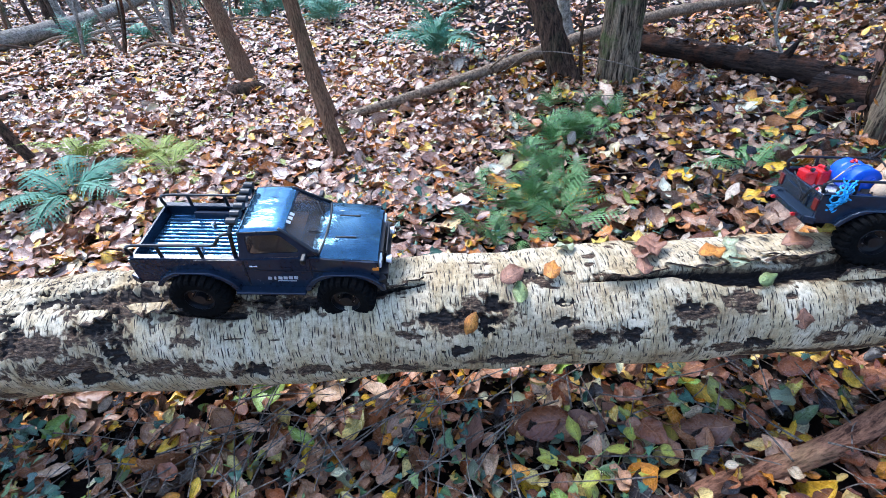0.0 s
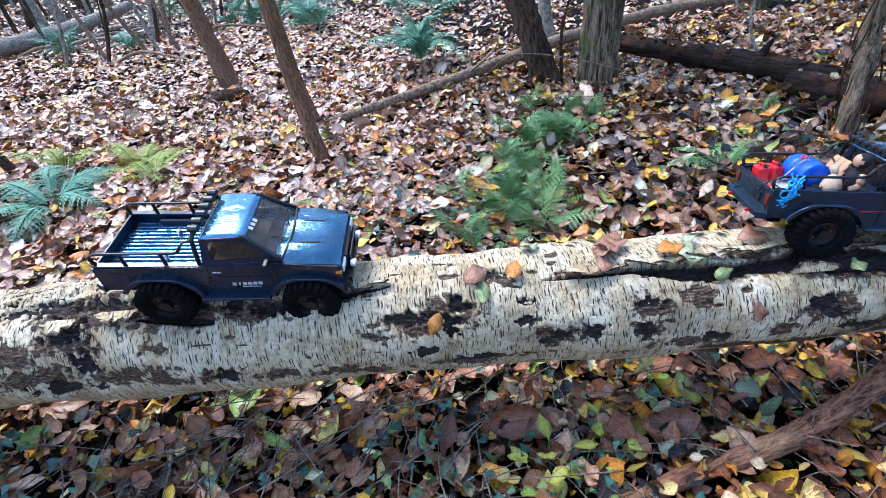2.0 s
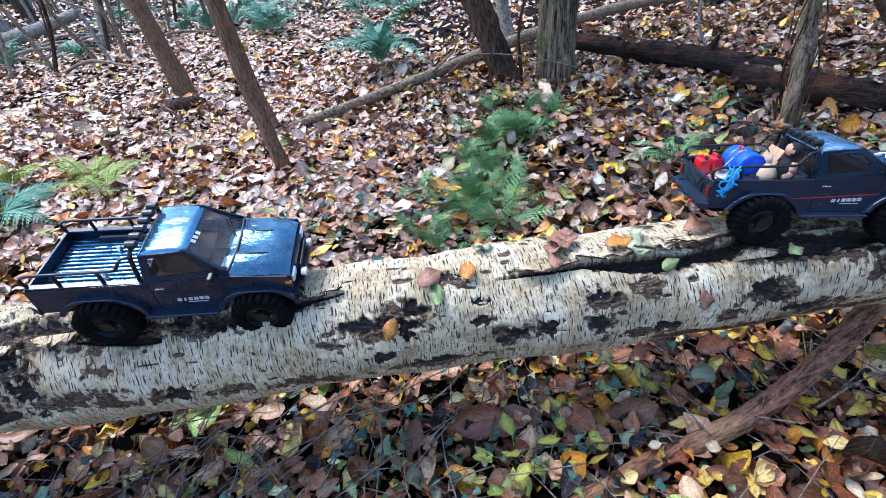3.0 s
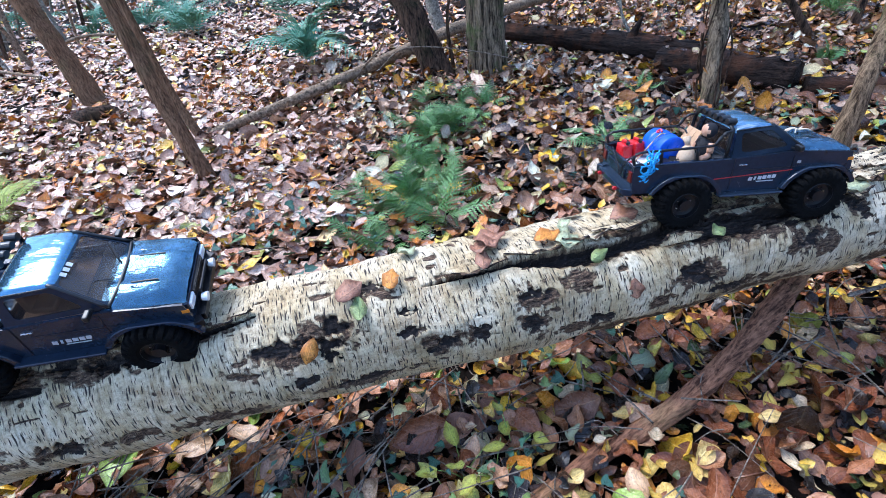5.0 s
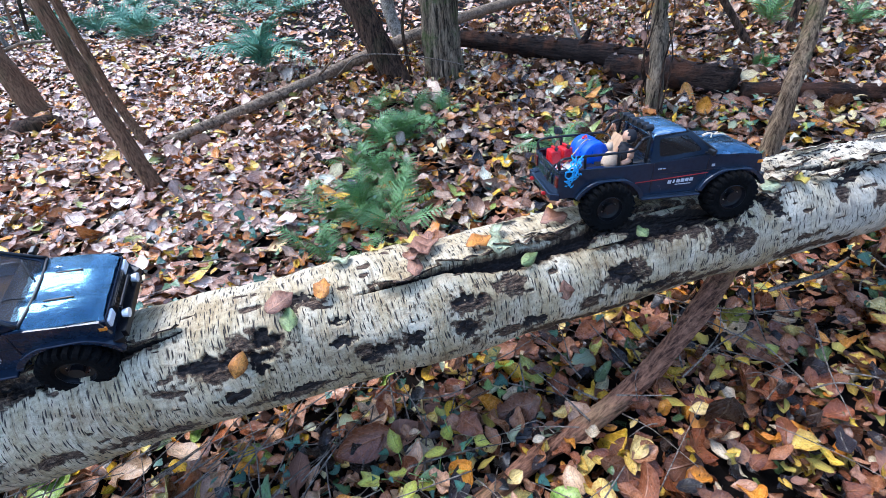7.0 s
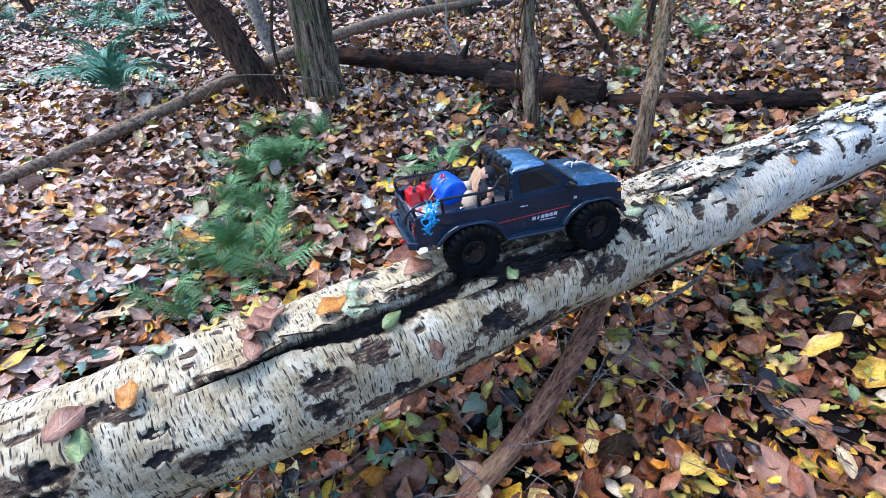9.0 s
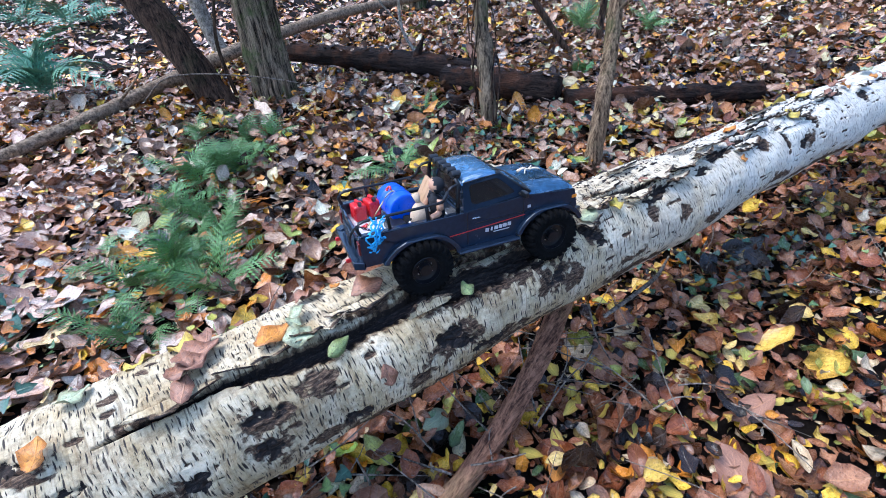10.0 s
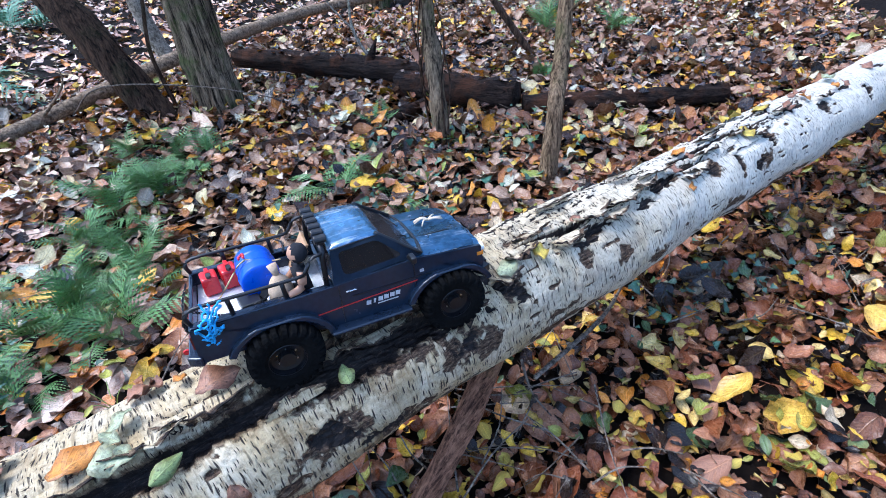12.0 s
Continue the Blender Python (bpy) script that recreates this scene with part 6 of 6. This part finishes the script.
for x, deg, size, heading, mat, label, shape, lift, tip in [
    (0.752, 69, 0.050, 95, russet_mat, "oval olive-brown leaf stuck to the birch bark", FLAT[1], 0.005, 0), (0.045, 57, 0.055, 60, orange_mat, "orange-brown leaf caught in a knot of the log", FLAT[2], 0.004, 10),
    (0.602, 8, 0.075, 15, orange_mat, "orange and yellow leaf lying on the log", FLAT[3], 0.012, 5), (0.640, 18, 0.060, -20, pale_mat, "pale green leaf lying on the log", FLAT[4], 0.016, 0),
    (0.692, 35, 0.055, 20, green_leaf_mat, "green oval leaf at the split in the log", FLAT[5], 0.008, 10), (0.481, -4, 0.085, 10, russet_mat, "curled red-brown leaf on the log", FLAT[6], 0.014, 5),
    (0.240, 17, 0.055, 70, orange_mat, "tan-orange leaf lying on the birch bark", FLAT[7], 0.007, 0), (0.150, 20, 0.070, 30, russet_mat, "russet leaf hanging over a hole in the log", FLAT[8], 0.014, 8),
    (0.160, 34, 0.060, 85, green_leaf_mat, "half-green leaf hanging on the log", FLAT[9], 0.012, 12), (0.391, -30, 0.060, 35, yellow_mat, "yellow leaf at the back edge of the log", FLAT[10], 0.010, 0),
    (1.440, 26, 0.050, 60, yellow_mat, "yellow-green leaf on the torn bark", FLAT[11], 0.014, 10), (1.355, 24, 0.060, 10, pale_mat, "pale mint-green leaf on the log", FLAT[0], 0.010, 0),
    (0.970, 37, 0.040, 80, green_leaf_mat, "small green oval leaf on the log's split", FLAT[1], 0.016, 25), (0.800, 0, 0.075, 0, russet_mat, "dark brown curled leaf on the log", FLAT[2], 0.012, 0),
    (0.890, 17, 0.050, 40, pale_mat, "tan leaf lying on torn bark", FLAT[3], 0.016, 0), (2.44, -36, 0.085, 10, yellow_mat, "long yellow leaf on the birch log", FLAT[4], 0.010, 0),
    (1.722, -30, 0.026, 0, pale_mat, "small round mint-coloured leaf on the log", FLAT[5], 0.008, 0), (0.295, -14, 0.060, 40, pale_mat, "whitish leaf lying on the log", FLAT[6], 0.012, 10),
    (0.46, 4, 0.075, 5, russet_mat, "red-brown leaf on the log", FLAT[7], 0.010, 0), (-0.441, -5, 0.070, 15, yellow_mat, "yellow-brown leaf on the log behind a truck", FLAT[8], 0.010, 0),
    (-0.536, 27, 0.045, 40, pale_mat, "pale green leaf on the log's side", FLAT[9], 0.006, 0), (-0.349, -16, 0.06, 30, pale_mat, "bluish pale leaf on the log", FLAT[10], 0.008, 0),
    (1.95, 40, 0.03, 60, orange_mat, "small tan leaf on the birch bark", FLAT[11], 0.004, 0), (2.05, -8, 0.05, 20, orange_mat, "brown leaf on the log's top", FLAT[0], 0.010, 0),
    (2.52, -16, 0.07, 0, yellow_mat, "yellow leaf on the log's top", FLAT[1], 0.008, 0), (2.7, 4, 0.05, 60, orange_mat, "rusty leaf on the log's top", FLAT[2], 0.008, 0),
]:
    leaf_on_log(x, deg, size, heading, mat, label, shape, lift, tip)

ol = random.Random(77)
for k in range(34):
    x = ol.choice((ol.uniform(0.42, 0.72), ol.uniform(0.72, 1.1), ol.uniform(-0.6, -0.1), ol.uniform(1.3, 3.2)))
    mat, tone = ol.choice(((russet_mat, "brown"), (orange_mat, "orange"), (pale_mat, "pale"), (yellow_mat, "yellow"), (russet_mat, "brown")))
    leaf_on_log(x, ol.uniform(-28, 20), ol.uniform(0.03, 0.065), ol.uniform(0, 360), mat, f"small {tone} leaf lying on the birch bark", ol.choice(FLAT), 0.012, ol.uniform(-12, 12))

# large leaves that stand out of the litter, laid on the ground
pool = {}
for key, mat in (("y", yellow_mat), ("p", pale_mat), ("r", russet_mat), ("o", orange_mat), ("g", green_leaf_mat)):
    pool[key] = []
    for v, q, u in BROAD[:12]:
        me = quad_mesh("fallen_leaf", v, q, u)
        me.materials.append(mat)
        pool[key].append(me)
lr = random.Random(31)


def ground_leaf(x, y, size, key, heading=None, tilt=16, up=0.045):
    ob = new("fallen_leaf", lr.choice(pool[key]))
    ob.parent = ground
    m = pose(x, y, gz(x, y) + up + lr.uniform(0, 0.02), lr.gauss(0, tilt), lr.gauss(0, tilt), lr.uniform(0, 360) if heading is None else heading)
    ob.matrix_basis = m @ Matrix.Diagonal((size, size, size, 1))


for x, y, size, key, heading in [(1.11, 0.53, 0.075, "y", 60), (1.03, 0.55, 0.075, "y", 120), (1.07, 0.49, 0.095, "o", 35), (1.12, 0.455, 0.05, "p", -30), (1.49, 0.335, 0.065, "y", 80), (1.53, 0.47, 0.07, "y", 95),
                                 (1.60, 0.46, 0.05, "y", 110), (0.39, 1.93, 0.12, "o", 40), (0.42, 1.98, 0.11, "o", 95), (0.36, 1.86, 0.07, "y", 90), (1.87, 0.40, 0.16, "r", 20), (1.42, 0.20, 0.20, "r", 70),
                                 (1.62, 0.28, 0.15, "r", 160), (1.30, 0.10, 0.17, "r", 100), (0.32, 0.74, 0.13, "r", 20), (0.03, 0.80, 0.12, "r", 70), (-0.62, 1.05, 0.13, "r", 30), (0.55, 0.86, 0.06, "y", 20),
                                 (0.60, 0.62, 0.06, "p", 40), (0.68, 0.66, 0.055, "p", 140), (0.56, 0.70, 0.07, "y", 70), (0.50, 0.58, 0.06, "y", 0)]:
    ground_leaf(x, y, size, key, heading)
for k in range(170):
    ground_leaf(lr.uniform(0.9, 3.6), lr.uniform(-0.25, 0.72), lr.uniform(0.04, 0.07), lr.choice("yyyyyyorrpg"), None, 22)
for k in range(70):
    ground_leaf(lr.uniform(-1.0, 1.0), lr.uniform(0.35, 1.1), lr.uniform(0.045, 0.10), lr.choice("yprrrgor"), None, 24)
for k in range(80):
    ground_leaf(lr.uniform(-1.4, 4.0), lr.uniform(1.1, 3.2), lr.uniform(0.045, 0.085), lr.choice("yyoprrr"), None, 20)

# ---- fine twigs in the litter ----
tw = random.Random(5)
bm = bmesh.new()
for k in range(330):
    x, y = tw.uniform(-1.3, 3.0) if k < 200 else tw.uniform(-1.2, 0.9), tw.choice((tw.uniform(0.2, 0.95), tw.uniform(0.3, 0.95), tw.uniform(1.0, 3.5)))
    z, a, long = gz(x, y) + 0.075 + tw.uniform(0, 0.05), tw.uniform(0, 6.28), tw.uniform(0.08, 0.34)
    d = Vector((math.cos(a), math.sin(a), tw.uniform(-0.1, 0.22)))
    p = Vector((x, y, z))
    tube(bm, smooth_line([p, p + d * long * 0.5 + Vector((tw.gauss(0, 0.012), tw.gauss(0, 0.012), tw.gauss(0, 0.008))), p + d * long], 3), [tw.uniform(0.0014, 0.0036), 0.0009], 5)
for k in range(40):
    x, y = tw.uniform(-1.0, 1.6), tw.uniform(0.28, 0.75)
    z, a, long = gz(x, y) + 0.10 + tw.uniform(0, 0.03), tw.uniform(-0.9, 0.9) + (1.57 if k % 3 == 0 else 0), tw.uniform(0.12, 0.30)
    p, d = Vector((x, y, z)), Vector((math.cos(a), math.sin(a), tw.uniform(-0.12, 0.12)))
    tube(bm, smooth_line([p, p + d * long * 0.5 + Vector((tw.gauss(0, 0.01), tw.gauss(0, 0.01), 0.008)), p + d * long], 3), [0.0028, 0.0016], 5)
for k in range(46):
    x, y = tw.uniform(-0.75, -0.15) if k < 26 else tw.uniform(-0.2, 0.75), tw.uniform(0.72, 1.02)
    z, a, long = gz(x, y) + 0.10 + tw.uniform(0, 0.06), tw.gauss(0.35, 0.35) + (1.1 if k % 4 == 0 else 0), tw.uniform(0.15, 0.36)
    p, d = Vector((x, y, z)), Vector((math.cos(a), math.sin(a), tw.uniform(-0.05, 0.25)))
    tube(bm, smooth_line([p - d * long * 0.5, p + Vector((tw.gauss(0, 0.012), tw.gauss(0, 0.012), 0.008)), p + d * long * 0.5], 3), [0.0024, 0.0012], 5)
tagged(part("twig_litter", bm, twig_mat), "thin dead twigs scattered among the fallen leaves", "twigs", kind="stuff")
dead_wood("dry_twig", [(0.66, 0.70, 0.02), (0.665, 0.70, 0.14), (0.655, 0.71, 0.25)], [0.004, 0.003, 0.002], twig_mat, "thin upright dead twig in front of the log", 7, 0.1, 51)
dead_wood("dry_twig", [(1.40, 0.70, 0.26), (1.405, 0.66, 0.16), (1.45, 0.62, 0.05)], [0.004, 0.003, 0.002], twig_mat, "thin dead twig hanging by the propping branch", 7, 0.1, 52)
dead_wood("dry_twig", [(0.72, 4.30, 0.10), (0.95, 4.0, 0.30), (1.5, 3.75, 0.22), (1.95, 3.55, 0.06)], [0.006, 0.005, 0.003], twig_mat, "thin bent dead twig before the trees", 7, 0.1, 53)
dead_wood("dead_stem", [(2.72, 3.45, 0.1), (2.62, 3.6, 0.4), (2.68, 3.7, 0.8), (2.58, 3.8, 1.2)], [0.014, 0.012, 0.009, 0.005], bark_pale, "bleached forked dead stem behind the rotten log", 8, 0.1, 54,
          twigs=[([(2.62, 3.6, 0.4), (2.5, 3.7, 0.6), (2.42, 3.75, 0.85)], [0.008, 0.004])])
dead_wood("dead_stem", [(1.33, 4.02, 0.0), (1.30, 4.0, 0.45), (1.40, 4.0, 0.9), (1.36, 4.1, 1.4)], [0.016, 0.013, 0.010, 0.006], bark_dark, "thin dark stem between two trunks", 8, 0.1, 55)

# tangle of bare stems far back
tg = random.Random(66)
for k in range(22):
    x, y = tg.uniform(-9.5, -3.2), tg.uniform(7.5, 12.0)
    lean, top = tg.gauss(0, 0.9), tg.uniform(1.2, 3.4)
    p0, p1, p2 = (x, y, 0.0), (x + lean * 0.4, y + tg.gauss(0, 0.2), top * 0.5), (x + lean, y + tg.gauss(0, 0.3), top)
    r0 = tg.uniform(0.014, 0.04)
    dead_wood("dead_stem", [p0, p1, p2], [r0, r0 * 0.8, r0 * 0.3], tg.choice((bark_dark, bark_dark, bark_pale, stick_mat)), "thin bare stem in the tangle of far undergrowth", 8, 0.1, 600 + k,
              twigs=[([p1, (p1[0] + tg.gauss(0, 0.5), p1[1], p1[2] + 0.5), (p1[0] + tg.gauss(0, 1.0), p1[1], p1[2] + 0.9)], [r0 * 0.5, r0 * 0.2])])
for k in range(12):
    x, y, a = tg.uniform(-8.5, -3.5), tg.uniform(6.5, 10.5), tg.uniform(-0.5, 0.9)
    dead_wood("fallen_branch", [(x, y, 0.05), (x + 0.7 * math.cos(a), y + 0.7 * math.sin(a), 0.22), (x + 1.5 * math.cos(a), y + 1.5 * math.sin(a), 0.12)], [0.02, 0.025, 0.01], tg.choice((bark_pale, stick_mat, bark_dark)), "bare fallen branch far back on the leaves", 7, 0.1, 640 + k)

# withered leaves and vines that cling to the grey sapling
vine_tree = next(ob for ob in bpy.data.objects if ob.get("label", "") == "grey sapling with withered leaves on its stem")
vr = random.Random(81)
for k in range(34):
    h = vr.uniform(0.04, 1.0)
    c, a = Vector((0.10 * h, 0.24 * h, h)), vr.uniform(0, 6.28)
    out = Vector((math.cos(a), math.sin(a), 0)) * vr.uniform(0.045, 0.13)
    ob = new("withered_leaf", vr.choice(pool[vr.choice("rroro")]))
    ob.parent = vine_tree
    size = vr.uniform(0.035, 0.075)
    ob.matrix_basis = Matrix.Translation(c + out) @ pose(0, 0, 0, vr.uniform(0, 360), vr.uniform(20, 110), vr.uniform(0, 360)) @ Matrix.Diagonal((size, size, size, 1))
for k in range(5):
    turn0, pts = vr.uniform(0, 6.28), []
    for s in range(12):
        h = 1.15 * s / 11
        a = turn0 + 3.2 * h + 0.4 * math.sin(7 * h + k)
        rad = 0.056 + 0.03 * abs(math.sin(3 * h + k))
        pts.append((0.10 * h + rad * math.cos(a), 0.24 * h + rad * math.sin(a), h))
    tube_part("vine", pts, [0.006, 0.004, 0.003], bark_dark, vine_tree, "", 6, 3)

# leaves that lie on the rotting logs
q = np.random.default_rng(90)
spine = [((1.95, 4.40, 0.27), (2.9, 2.98, 0.195)), ((2.62, 3.05, 0.205), (3.02, 2.27, 0.205)), ((2.99, 2.18, 0.14), (4.05, 1.42, 0.13))]
spots_on = np.array([np.array(p0) + (np.array(p1) - np.array(p0)) * q.random() + q.normal(0, (0.03, 0.03, 0.004)) for p0, p1 in spine for _ in range(26)])
tagged(scatter("leaf_litter", BROAD, q.integers(0, len(BROAD), len(spots_on)), spots_on, euler_stack(q.normal(0, 0.4, len(spots_on)), q.normal(0, 0.4, len(spots_on)), q.uniform(0, 6.28, len(spots_on))), q.uniform(0.04, 0.08, len(spots_on)), litter_mat),
       "fallen leaves caught on the rotting logs", "leaves", kind="stuff")
